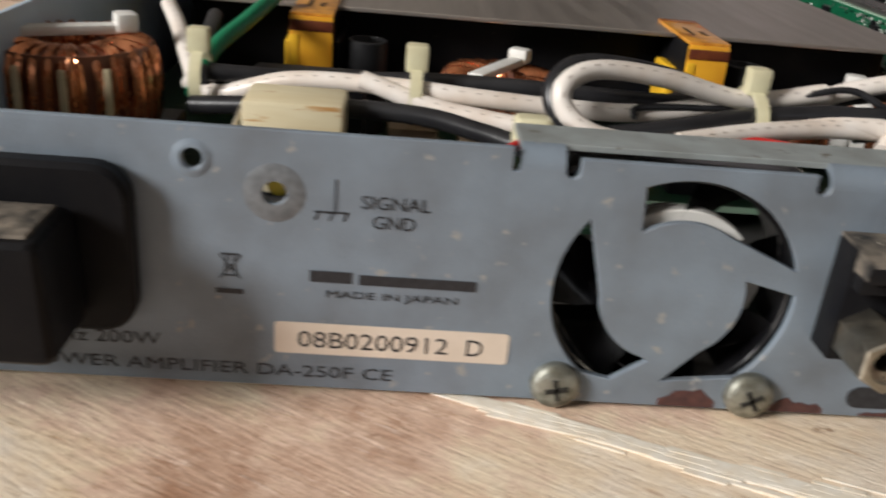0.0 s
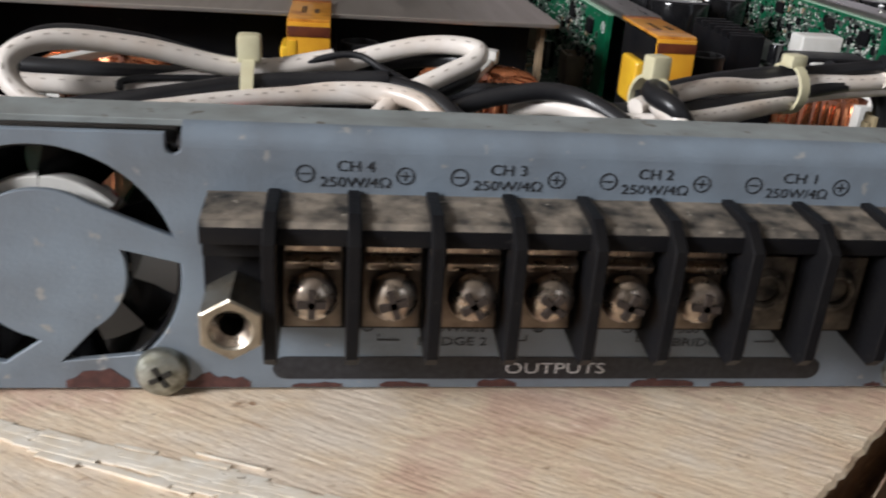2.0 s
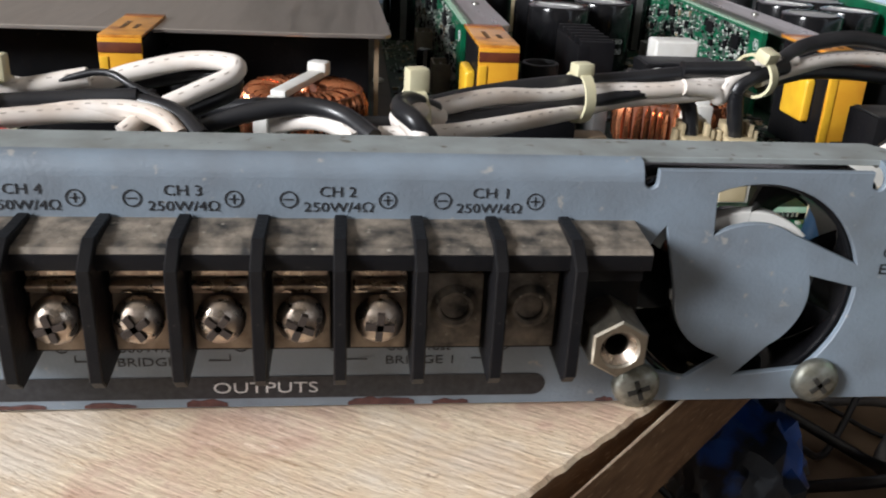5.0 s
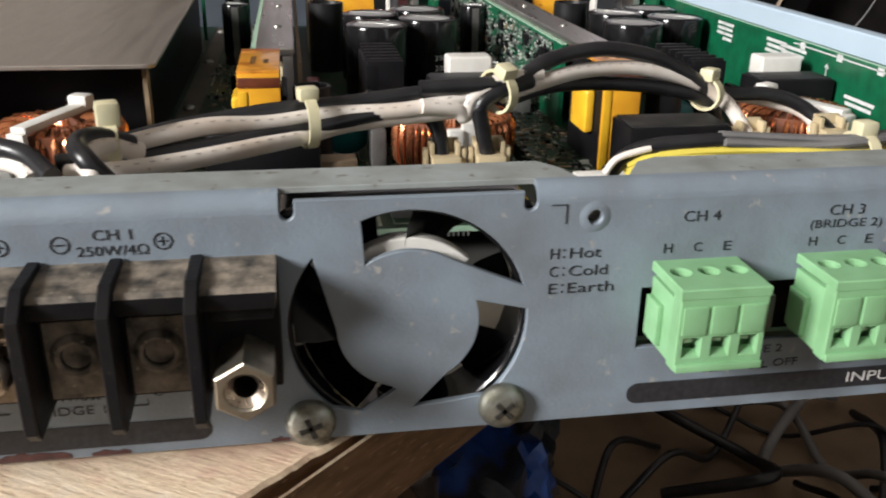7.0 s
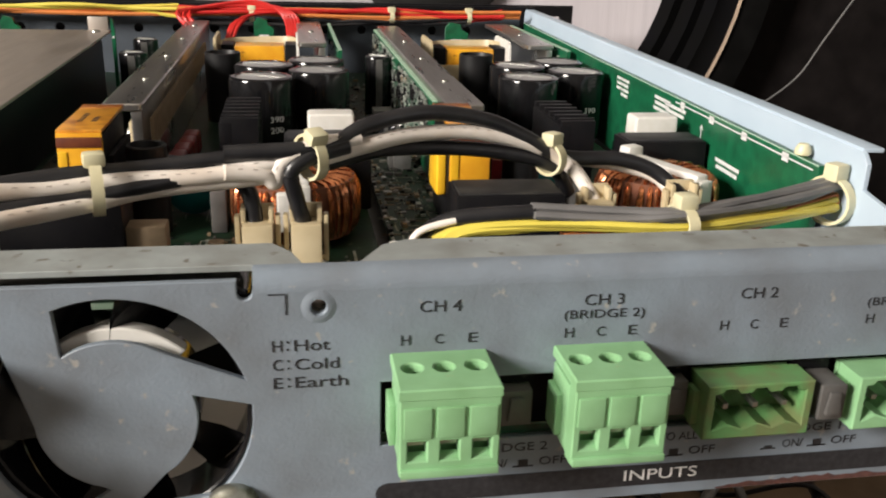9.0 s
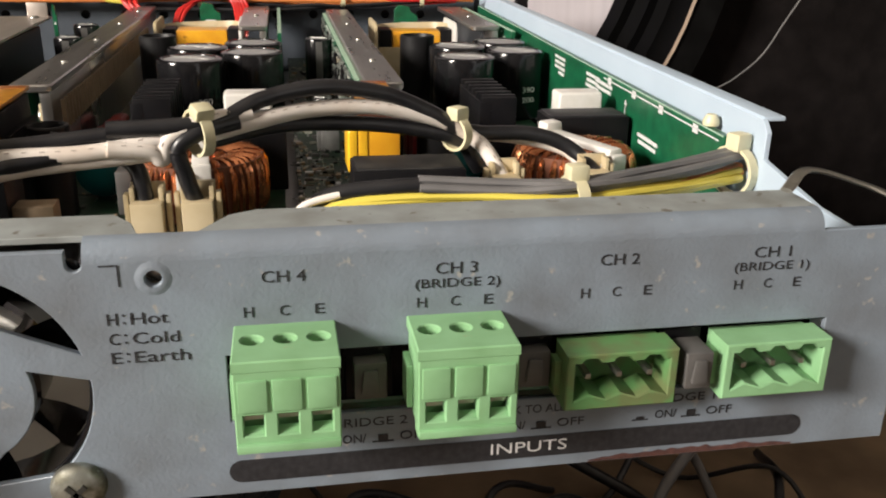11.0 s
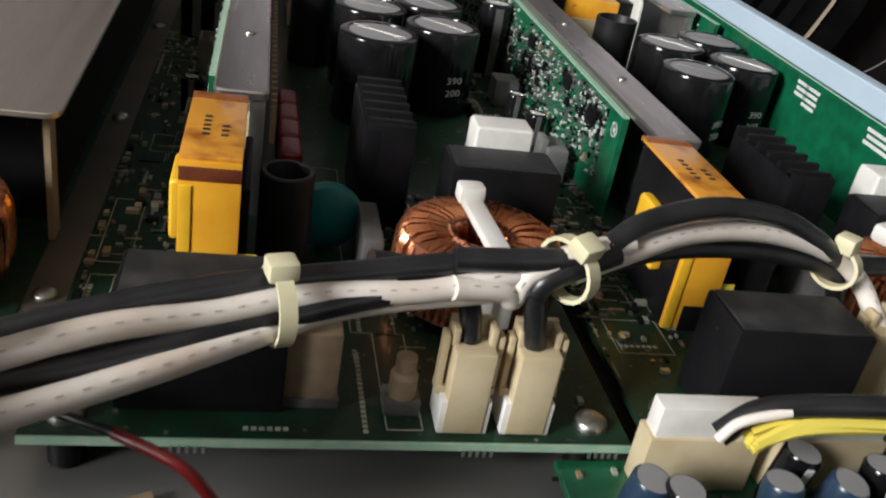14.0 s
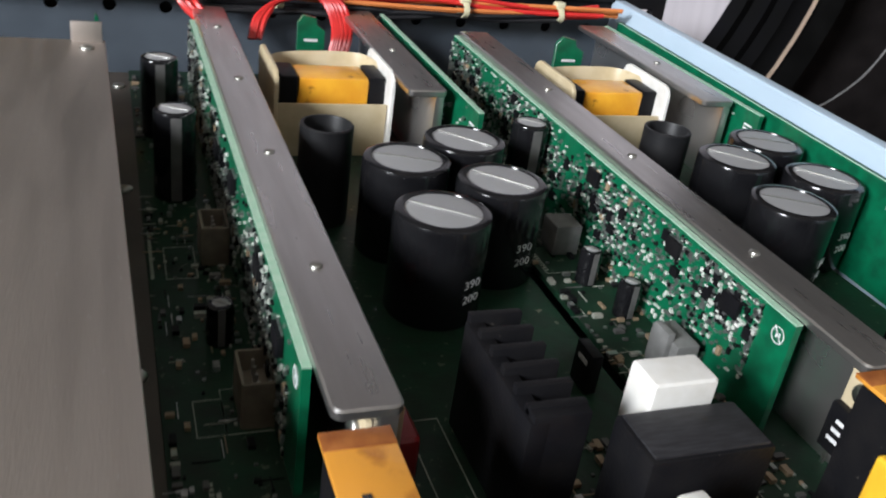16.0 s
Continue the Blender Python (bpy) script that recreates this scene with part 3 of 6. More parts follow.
def screw(name, label, at, rx, material, r, h, group, turn=10):
    ob = thing(name, label, "screw", group=group)
    ob.matrix_world = pose(*at, rx) @ pose(0, 0, 0, 0, 0, turn)
    part("head", screw_head(material, r, h), material, ob)
    # no recess is cut: a near-black cross gives the slot its shade
    bm = bmesh.new()
    for a in (0, 90):
        box(r * 0.92, r * 0.20, h * 0.5, (0, 0, 0), bm=bm, m=pose(0, 0, h * 0.545, 0, 0, a))
    part("cross_slot", bm, mat("slot_shade", (0.02, 0.018, 0.014), 0.8), ob, "near-black cross in place of a shaded recess")
    return ob


for k, (x, z, turn) in enumerate(((0.0, 0.0027, 12), (0.0322, 0.0027, 30), (0.1565, 0.0029, 20), (0.1884, 0.0034, 42))):
    screw("panel_screw", "dull zinc cross-head screw in the panel's lower edge", (x, 0, z), 90, ZINC, 0.0041, 0.0026, "fan screws", turn)
# ---- output terminal block ----
block = thing("terminal_block", "dusty black barrier terminal block with screw terminals", "terminal block")
TB0, TB1 = 0.0400, 0.1527
bm = box(TB1 - TB0, 0.0060, 0.0185, ((TB0 + TB1) / 2, -0.0030, 0.0135), 0.0003)
part("body", bm, BLACK, block)
bm = bmesh.new()
prof = [(0.0, 0.0326), (-0.0095, 0.0318), (-0.0102, 0.0310), (-0.0102, 0.0290), (-0.0060, 0.0288), (0.0, 0.0288)]
ends = [[bm.verts.new((x, y, z)) for y, z in prof] for x in (TB0 + 0.0002, TB1 - 0.0002)]
for k in range(len(prof)):
    j = (k + 1) % len(prof)
    bm.faces.new((ends[0][k], ends[0][j], ends[1][j], ends[1][k]))
bm.faces.new(ends[0][::-1]), bm.faces.new(ends[1])
bmesh.ops.recalc_face_normals(bm, faces=bm.faces)
part("top_ledge", bm, DUSTY, block, "ledge caked with grey dust")
part("ledge_lip", box(TB1 - TB0 - 0.0006, 0.0004, 0.0024, ((TB0 + TB1) / 2, -0.0103, 0.0287), 0.0001), BLACK, block)
xs = [0.0497 + 0.01142 * k for k in range(9)]
for x in xs:
    pts = [(-0.0005, 0.0331), (-0.0095, 0.0331), (-0.0136, 0.0300), (-0.0136, 0.0128), (-0.0122, 0.0112), (-0.0005, 0.0122)]
    bm = sheet_mesh("divider", pts, [], 0.0019, 0.0002)
    part("divider", bm, BLACK, block, at=Matrix(((0, 0, 1, x), (1, 0, 0, 0), (0, 1, 0, 0), (0, 0, 0, 1))))
for k in range(8):
    x = (xs[k] + xs[k + 1]) / 2
    bm = box(0.0084, 0.0008, 0.0125, (x, -0.0064, 0.0142), 0.0002)
    part("contact_plate", bm, DUSTY if k > 5 else mat("dull_contact", (0.30, 0.25, 0.20), 0.5, 0.7, (0.16, 0.12, 0.09), 400, bump=0.4), block, "grimy metal contact plate")
    if k < 6:
        bm = box(0.0078, 0.0016, 0.0016, (0, 0, 0), 0.0003, m=pose(x, -0.0078, 0.0246, 25))
        box(0.0080, 0.0010, 0.0022, (x, -0.0072, 0.0266), 0.0002, bm=bm)
        part("clamp", bm, TARNISH, block, "bent washer clamp")
        s = lathe([(0, 0.0034)] + [(0.0036 * math.sin(radians(a)), 0.0034 * (0.3 + 0.7 * math.cos(radians(a)))) for a in (20, 40, 60, 78)] + [(0.0036, 0.0006), (0.0036, 0)], 26, pose(x, -0.0090, 0.0207, 90))
        screwp = part("terminal_screw", s, TARNISH, block, "tarnished nickel cross-head screw")
        # dark bars on the head carry the shade of a deep cross slot
        bm = bmesh.new()
        for a in (0, 90):
            box(0.0042, 0.0010, 0.0016, (0, 0, 0), bm=bm, m=pose(x, -0.0113, 0.0207, 90) @ pose(0, 0, 0, 0, 0, a + 17 * k))
        part("cross_slot", bm, mat("terminal_slot_shade", (0.03, 0.02, 0.015), 0.7), screwp)
        part("screw_shank", lathe([(0.0019, 0), (0.0019, 0.003)], 14, pose(x, -0.0064, 0.0207, 90)), TARNISH, block)
    else:
        part("empty_hole", lathe([(0.0024, 0.0002), (0.0021, 0.0003), (0.0017, -0.002), (0, -0.002)], 20, pose(x, -0.0068, 0.0212, 90)), mat("dark_hole", (0.01, 0.008, 0.006), 0.8), block, "empty threaded terminal hole")
        part("hole_rim", lathe([(0.0021, -0.0006), (0.0022, 0.0009), (0.0027, 0.0011), (0.0035, 0.0005), (0.0037, 0.0)], 20, pose(x, -0.0067, 0.0212, 90)), DUSTY, block)
for x in (0.0446, 0.1476):
    side = TB0 if x < 0.1 else TB1
    hexp = [(0.0044 * math.cos(radians(60 * k + 30)), 0.0044 * math.sin(radians(60 * k + 30))) for k in range(6)]
    bm = sheet_mesh("standoff", hexp, [circle(0, 0, 0.0031, 20)], 0.0145, 0.0003)
    part("hex_standoff", bm, BRASS, block, "hexagonal plated standoff with a threaded hole", at=pose(x, -0.0080, 0.0181, 90))
    part("countersink", lathe([(0.0031, 0), (0.0018, -0.0016)], 20, pose(x, -0.0151, 0.0181, 90)), TARNISH, block, "bright countersunk mouth")
    part("bore", lathe([(0.0018, 0), (0.0018, -0.005), (0, -0.005)], 20, pose(x, -0.0135, 0.0181, 90)), mat("shaded_bore", (0.06, 0.05, 0.04), 0.5, 0.8), block)
    part("end_ear", box(abs(0.0086), 0.0030, 0.0030, (x, -0.0073, 0.0262), 0.0002), BLACK, block)


# ---- input connectors ----
def plug(x):
    ob = thing("green_plug", "mint-green three-way screw plug pushed into the input socket", "connector", (x, 0, 0.0145), "input plugs")
    w, d, h = 0.0142, 0.0117, 0.0140
    third = w / 3
    # side view: wedge top with three round wells, recessed middle, windows below
    win = []
    for k in range(3):
        c = -w / 2 + third * (k + 0.5)
        win.append([(c - 0.0016, 0.0020), (c + 0.0016, 0.0020), (c + 0.0016, 0.0056), (c - 0.0016, 0.0056)])
    bm = upright(sheet_mesh("face", [(-w / 2, 0), (w / 2, 0), (w / 2, 0.0122), (-w / 2, 0.0122)], win, 0.0030, 0.0002))
    bmesh.ops.translate(bm, vec=(0, -d + 0.0015, 0), verts=bm.verts)
    box(w, d - 0.0030, 0.0112, (0, -(d - 0.0030) / 2, 0), 0.0002, bm=bm)
    body = part("body", bm, GREEN_PL, ob)
    wells = [circle(-w / 2 + third * (k + 0.5), -0.0050, 0.0018, 18) for k in range(3)]
    top = sheet_mesh("top", [(-w / 2 - 0.0001, 0.0), (w / 2 + 0.0001, 0.0), (w / 2 + 0.0001, -d + 0.0001), (-w / 2 - 0.0001, -d + 0.0001)], wells, 0.0018, 0.0002)
    part("top", top, GREEN_PL, ob, at=pose(0, 0, 0.0129))
    for k in range(3):
        c = -w / 2 + third * (k + 0.5)
        part("well_screw", lathe([(0.0017, 0), (0, 0)], 16, pose(c, -0.0050, 0.0119)), STEEL, ob, "clamp screw deep in a round well")
        part("wire_entry", box(0.0031, 0.0006, 0.0034, (c, -d + 0.0034, 0.0021)), mat("dark_entry", (0.012, 0.02, 0.012), 0.6), ob, "dark wire entry")
        part("clamp_blade", box(0.0028, 0.0010, 0.0006, (c, -d + 0.0027, 0.0036)), STEEL, ob)
        part("ramp", box(0.0031, 0.0016, 0.0012, (0, 0, 0), 0.0001, m=pose(c, -d + 0.0016, 0.0015, 30)), GREEN_PL, ob)
        part("front_pad", box(third - 0.0007, 0.0006, 0.0048, (c, -d - 0.00005, 0.0061), 0.0002), GREEN_PL, ob)
    part("foot_rib", box(w + 0.0002, 0.0010, 0.0012, (0, -d - 0.0002, -0.0002), 0.0002), GREEN_PL, ob)
    part("side_lug", box(0.0010, 0.0050, 0.0070, (-w / 2 - 0.0005, -0.0030, 0.0012), 0.0002), GREEN_PL, ob)
    return ob


plug(0.2201)
plug(0.2456)


def socket(x, at_y, grimy):
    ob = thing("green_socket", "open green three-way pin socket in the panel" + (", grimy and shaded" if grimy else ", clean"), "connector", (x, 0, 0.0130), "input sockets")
    # the darker green holds both the grime and the shade of this socket
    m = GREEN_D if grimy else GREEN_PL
    w, h, d = 0.0178, 0.0092, 0.0062
    outer = [(-w / 2, 0), (w / 2, 0), (w / 2, h), (-w / 2, h)]
    third = 0.0051
    notch = [(w / 2 - 0.0010, 0.0012), (w / 2 - 0.0010, h - 0.0012)]
    for k in (1, 0, -1):
        c = k * third
        notch += [(c + 0.0017, h - 0.0012), (c + 0.0010, h - 0.0004), (c - 0.0010, h - 0.0004), (c - 0.0017, h - 0.0012)]
    notch += [(-w / 2 + 0.0010, h - 0.0012), (-w / 2 + 0.0010, 0.0012)]
    for k in (-1, 0, 1):
        c = k * third
        notch += [(c - 0.0024, 0.0012), (c - 0.0001, 0.0022)]
    bm = upright(sheet_mesh("shell", outer, [notch], d, 0.0002))
    part("shell", bm, m, ob, at=pose(0, -d / 2 + 0.0008, 0))
    part("back", box(w - 0.001, 0.001, h - 0.001, (0, 0.0022, 0.0005)), m, ob)
    for k in (-1, 0, 1):
        part("pin", box(0.0009, 0.0060, 0.0009, (k * third, -0.0010, 0.0045), 0.0001), STEEL, ob, "bare metal pin")
    part("side_clip", box(0.0012, 0.0030, 0.0060, (-w / 2 - 0.0006, -0.0012, 0.0012), 0.0002), m, ob)
    return ob


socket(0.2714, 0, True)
socket(0.2976, 0, False)
for x, w, out in ((0.2326, 0.0050, 0.0010), (0.2585, 0.0050, 0.0010), (0.2843, 0.0044, 0.0052)):
    b = thing("push_switch", "small dark grey square push switch in the panel slot", "switch", (x, 0, 0.0150), "bridge switches")
    part("button", box(w, 0.0062, 0.0062, (0, -out + 0.0031, 0), 0.0003), GREYPL, b)
    part("cap_face", box(w * 0.62, 0.0008, 0.0040, (0, -out - 0.0003, 0.0011), 0.0003, taper=0.7), GREYPL, b, "dished button face")
    part("frame", box(w + 0.0022, 0.0020, 0.0085, (0, 0.0030, -0.0012), 0.0003), BLACK, b)
# black sheet added so the recess behind the input slot looks unlit
part_back = solo("slot_dark_sheet", box(0.0990, 0.0010, 0.0130, (0.2600, 0.0060, 0.0115)), BLACK, "black sheet added for the shaded recess behind the input slot", "bracket")

# ---- mains inlet and plug ----
inlet = thing("mains_inlet", "black plastic mains inlet with rounded corners", "inlet")
pts = arc(-0.0706, 0.0310, 0.0045, 0, 90, 6) + arc(-0.0975, 0.0310, 0.0045, 90, 180, 6) + arc(-0.0975, 0.0150, 0.0045, 180, 270, 6) + arc(-0.0706, 0.0150, 0.0045, 270, 360, 6)
part("flange_plate", upright(sheet_mesh("f", pts, [], 0.0040, 0.0008)), BLACK, inlet, at=pose(0, -0.0020, 0))
mains = thing("mains_plug", "dusty black moulded mains plug pushed into the inlet", "plug", (-0.0862, -0.004, 0.0124))
bm = box(0.0285, 0.0150, 0.0182, (0, -0.0075, 0), 0.0020, 3, taper=0.95)
part("moulded_body", bm, BLACK, mains)
part("dusty_top", box(0.0235, 0.0110, 0.0010, (0, -0.0075, 0.0177), 0.0004), DUSTY, mains, "top face speckled with dust")
part("cord", sweep([(-0.008, -0.0140, 0.009), (-0.030, -0.0165, 0.008), (-0.085, -0.020, 0.002), (-0.16, -0.030, -0.0112)], 0.0035), BLACK, mains)


# ---- fans behind the slots ----
def fan(x):
    ob = thing("cooling_fan", "black plastic cooling fan behind the panel slots", "fan", (x, 0.0016, FZ), "fans")
    half = 0.0196
    sq = arc(half - 0.002, half - 0.002, 0.002, 0, 90, 4) + arc(-half + 0.002, half - 0.002, 0.002, 90, 180, 4) + arc(-half + 0.002, -half + 0.002, 0.002, 180, 270, 4) + arc(half - 0.002, -half + 0.002, 0.002, 270, 360, 4)
    part("frame", upright(sheet_mesh("frame", sq, [circle(0, 0, 0.0188, 36)], 0.010, 0.0003)), SLEEVE, ob, at=pose(0, 0.005, 0))
    part("hub", lathe([(0, 0.0), (0.0105, 0.0), (0.0115, -0.0008), (0.0115, -0.009), (0, -0.009)], 32, pose(0, 0.0008, 0, 90)), SLEEVE, ob)
    part("hub_ring", upright(sheet_mesh("ring", arc(0, 0, 0.0136, 45, 138, 16) + arc(0, 0, 0.0118, 138, 45, 16), [], 0.0028, 0.0002)), WHITE_PL, ob, "pale crescent of the hub", at=pose(0, 0.0022, 0))
    blade = bmesh.new()
    rows = [[blade.verts.new((r * math.sin(a), -0.004 + 0.0075 * (u - 0.5) + 0.004, r * math.cos(a))) for r, a in ((0.0113, -0.3 + 0.6 * u), (0.0150, -0.26 + 0.62 * u), (0.0184, -0.2 + 0.66 * u))] for u in (0, 0.25, 0.5, 0.75, 1)]
    for a, b in zip(rows, rows[1:]):
        for k in range(2):
            blade.faces.new((a[k], a[k + 1], b[k + 1], b[k]))
    bmesh.ops.solidify(blade, geom=blade.faces[:], thickness=0.0006)
    me = mesh_of("blade", blade, SLEEVE)
    for k in range(7):
        b = new("blade", me)
        b.parent = ob
        b.matrix_basis = pose(0, 0.0045, 0, 0, 360 / 7 * k + 14)
    for a in (20, 140, 260):
        part("strut", box(0.0016, 0.0012, 0.0080, (0, 0, 0.0112), m=pose(0, 0, 0)), SLEEVE, ob, at=pose(0, 0.0092, 0, 0, a))
    return ob


fan(FX[0])
fan(FX[1])


# ---- chassis ----
ZB = 0.0095  # top of the main boards
setting_plate = solo("base_plate", box(0.4360, 0.4000, 0.0012, (0.1120, 0.2060, -0.0004), 0.0002), mat("zinc_base_plate", (0.36, 0.355, 0.34), 0.45, 0.8, (0.26, 0.255, 0.245), 25, bump=0.15), "dull grey sheet-metal base plate of the amplifier", "base plate")
for x, y in ((-0.08, 0.02), (0.14, 0.02), (-0.08, 0.38), (-0.045, 0.38)):
    part("rubber_foot", lathe([(0.006, 0.0), (0.006, 0.0012), (0, 0.0012)], 16, pose(x, y, -0.0016)), BLACK, setting_plate, "thin rubber foot")
side = thing("side_wall", "pale blue painted steel side wall of the amplifier", "panel")
# slightly askew, as the wall is pushed outwards towards the front plate
wall_m = Matrix.Translation((0.3232, 0.0, 0.0)) @ pose(0, 0, 0, 0, 0, -2.2)
pts = [(0.002, 0.001), (0.412, 0.001), (0.412, 0.0445), (0.0560, 0.0445), (0.0535, 0.0420), (0.0535, 0.0360), (0.0300, 0.0325), (0.002, 0.0320)]
bm = sheet_mesh("sheet", pts, [], 0.0012, 0.0001)
part("sheet", bm, WALLP, side, at=wall_m @ Matrix(((0, 0, 1, 0), (1, 0, 0, 0), (0, 1, 0, 0), (0, 0, 0, 1))))
part("top_lip", box(0.0050, 0.356, 0.0010, (0.0022, 0.234, 0.0441), 0.0002), WALLP, side, "folded pale blue top lip", at=wall_m)
tab = thing("corner_tab", "pale blue steel corner tab with a screw", "bracket", (0.3205, 0.0, 0.0))
bm = upright(sheet_mesh("tab", arc(0.0030, 0.0465, 0.0035, 0, 180, 8) + [(-0.0005, 0.036), (0.0065, 0.036)], [], 0.0012, 0.0001))
part("plate", bm, WALLP, tab, at=pose(0, 0.0040, 0))
part("screw_head", screw_head(STEEL, 0.0026, 0.0016), STEEL, tab, at=pose(0.0030, 0.0032, 0.0455, 90))
part("spring_clip", sweep([(-0.019, 0.006, 0.0440), (-0.013, 0.010, 0.0462), (-0.004, 0.008, 0.0440), (0.000, 0.004, 0.0425)], 0.0011, 8, flat=0.4), STEEL, tab, "bent shiny spring clip")
left = solo("side_wall", box(0.0012, 0.405, 0.0440, (-0.1045, 0.2045, 0.0008), 0.0002), WALLP, "pale blue painted steel side wall of the amplifier", "panel")

front = thing("front_plate", "black front plate with a rack ear", "panel", (0, 0.4125, 0))
out = [(-0.140, 0.0), (0.3680, 0.0), (0.3680, 0.0465), (-0.140, 0.0465)]
slot = arc(0.3600, 0.0395, 0.0020, -90, 90, 6) + arc(0.3520, 0.0395, 0.0020, 90, 270, 6)
part("plate", upright(sheet_mesh("p", out, [slot], 0.005, 0.0006)), BLACK, front, at=pose(0, 0.0025, 0))
part("top_trim", box(0.486, 0.0030, 0.0024, (0.1000, -0.0015, 0.0440), 0.0006), BLACK, front)
frame_blue = thing("inner_frame", "pale blue perforated frame behind the front plate, coloured darker for shade", "frame", (0, 0.4030, 0))
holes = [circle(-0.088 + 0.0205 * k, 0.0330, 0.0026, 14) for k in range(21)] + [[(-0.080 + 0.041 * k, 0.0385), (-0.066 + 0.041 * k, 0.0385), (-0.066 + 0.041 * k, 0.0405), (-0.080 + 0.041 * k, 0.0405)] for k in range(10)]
# the walls' pale blue with the shade behind the plate put into its colour
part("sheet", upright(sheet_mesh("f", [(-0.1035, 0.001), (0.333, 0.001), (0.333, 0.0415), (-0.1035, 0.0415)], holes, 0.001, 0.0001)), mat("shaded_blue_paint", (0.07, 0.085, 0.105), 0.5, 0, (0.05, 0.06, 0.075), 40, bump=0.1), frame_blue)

# main boards
for name, x0, x1, y0, y1 in (("main_board", 0.1230, 0.2205, 0.0690, 0.3960), ("main_board", 0.2245, 0.3190, 0.0735, 0.3960), ("main_board", 0.0160, 0.1155, 0.0690, 0.3960), ("main_board", -0.1000, 0.0145, 0.0500, 0.3960)):
    ob = thing(name, "main circuit board crowded with parts, its green darkened for shade", "circuit board", (0, 0, ZB), "main boards")
    out = [(x0, y0), (x1, y0), (x1, y1), (x0, y1)]
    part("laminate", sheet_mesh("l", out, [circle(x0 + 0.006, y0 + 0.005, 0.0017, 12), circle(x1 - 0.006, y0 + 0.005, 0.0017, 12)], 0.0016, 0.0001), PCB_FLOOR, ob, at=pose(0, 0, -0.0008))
    for sx in (x0 + 0.006, x1 - 0.006):
        part("mount_screw", screw_head(STEEL, 0.0030, 0.0020), STEEL, ob, at=pose(sx, y0 + 0.005, 0))
        part("spacer", lathe([(0.0030, 0), (0.0030, -0.0070), (0, -0.0070)], 14, pose(sx, y0 + 0.005, -0.0016)), BLACK, ob)
strip = thing("divider_strip", "dull brown metal strip between two boards", "bracket", (0.1190, 0.2420, 0.0040))
part("bar", box(0.0090, 0.3050, 0.0052, (0, 0, 0), 0.0003), TAN, strip)
for k in range(4):
    part("strip_screw", screw_head(STEEL, 0.0022, 0.0014), STEEL, strip, at=pose(0, -0.135 + 0.09 * k, 0.0052))
inboard = thing("input_board", "bright green input circuit board behind the connectors", "circuit board", (0, 0, 0.0062))
part("laminate", sheet_mesh("l", [(0.2075, 0.0135), (0.3180, 0.0135), (0.3180, 0.0685), (0.2075, 0.0685)], [], 0.0016, 0.0001), PCB, inboard, at=pose(0, 0, -0.0008))
part("spacer", box(0.1, 0.004, 0.0052, (0.26, 0.05, -0.0064)), BLACK, inboard)


def small_parts(name, count, area, seed, z, materials, sizes, label, keep=None):
    """Many tiny parts soldered to a board, of several colours, in one mesh each colour."""
    random.seed(seed)
    x0, x1, y0, y1 = area
    lots = [bmesh.new() for _ in materials]
    clusters = [(random.uniform(x0, x1), random.uniform(y0, y1)) for _ in range(max(4, count // 18))]
    for _ in range(count):
        c = random.choice(clusters)
        x, y = min(max(random.gauss(c[0], 0.008), x0), x1), min(max(random.gauss(c[1], 0.010), y0), y1)
        k = random.randrange(len(materials))
        w, d, h = random.choice(sizes)
        if random.random() < 0.5:
            w, d = d, w
        box(w, d, h, (x, y, z), bm=lots[k])
    for bm, m in zip(lots, materials):
        solo(name, bm, m, label, "components", kind="stuff")


SIZES = [(0.0014, 0.0008, 0.0006), (0.0018, 0.0011, 0.0008), (0.0026, 0.0014, 0.0010), (0.0010, 0.0006, 0.0005), (0.0007, 0.0007, 0.0005), (0.0008, 0.0005, 0.0004), (0.0034, 0.0003, 0.0002), (0.0050, 0.0002, 0.0002)]
BOARD_MATS = (BLACK, SOLDER, BEIGE, mat("white_silkscreen", (0.34, 0.35, 0.30), 0.7, 0, (0.2, 0.2, 0.17), 300), GREYPL)
small_parts("board_parts", 620, (0.1245, 0.1405, 0.0900, 0.3900), 3, ZB, BOARD_MATS, SIZES, "tiny parts soldered along the board edge")
small_parts("board_parts", 620, (0.2250, 0.2430, 0.0900, 0.3900), 4, ZB, BOARD_MATS, SIZES, "tiny parts soldered beside the upright board")
small_parts("board_parts", 160, (0.1580, 0.2150, 0.0800, 0.1600), 5, ZB, BOARD_MATS, SIZES, "tiny parts soldered near the board's front edge")
small_parts("board_parts", 160, (0.2600, 0.3160, 0.0830, 0.1600), 6, ZB, BOARD_MATS, SIZES, "tiny parts soldered near the board's front edge")
small_parts("board_parts", 140, (0.2060, 0.3150, 0.0160, 0.0700), 7, 0.0062, BOARD_MATS, SIZES, "tiny parts soldered on the input board")

SILK = mat("white_board_print", (0.36, 0.38, 0.32), 0.7, 0, (0.20, 0.22, 0.18), 300)
silk = thing("board_print", "white printed outlines and codes on the main boards", "printing", (0, 0, ZB + 0.00005))


def outline(x0, y0, x1, y1, line=0.00022):
    """A printed frame round the foot of a part."""
    bm = bmesh.new()
    for w, d, x, y in ((x1 - x0, line, (x0 + x1) / 2, y0), (x1 - x0, line, (x0 + x1) / 2, y1), (line, y1 - y0, x0, (y0 + y1) / 2), (line, y1 - y0, x1, (y0 + y1) / 2)):
        box(w, d, 0.00006, (x, y, 0), bm=bm)
    part("outline", bm, SILK, silk)


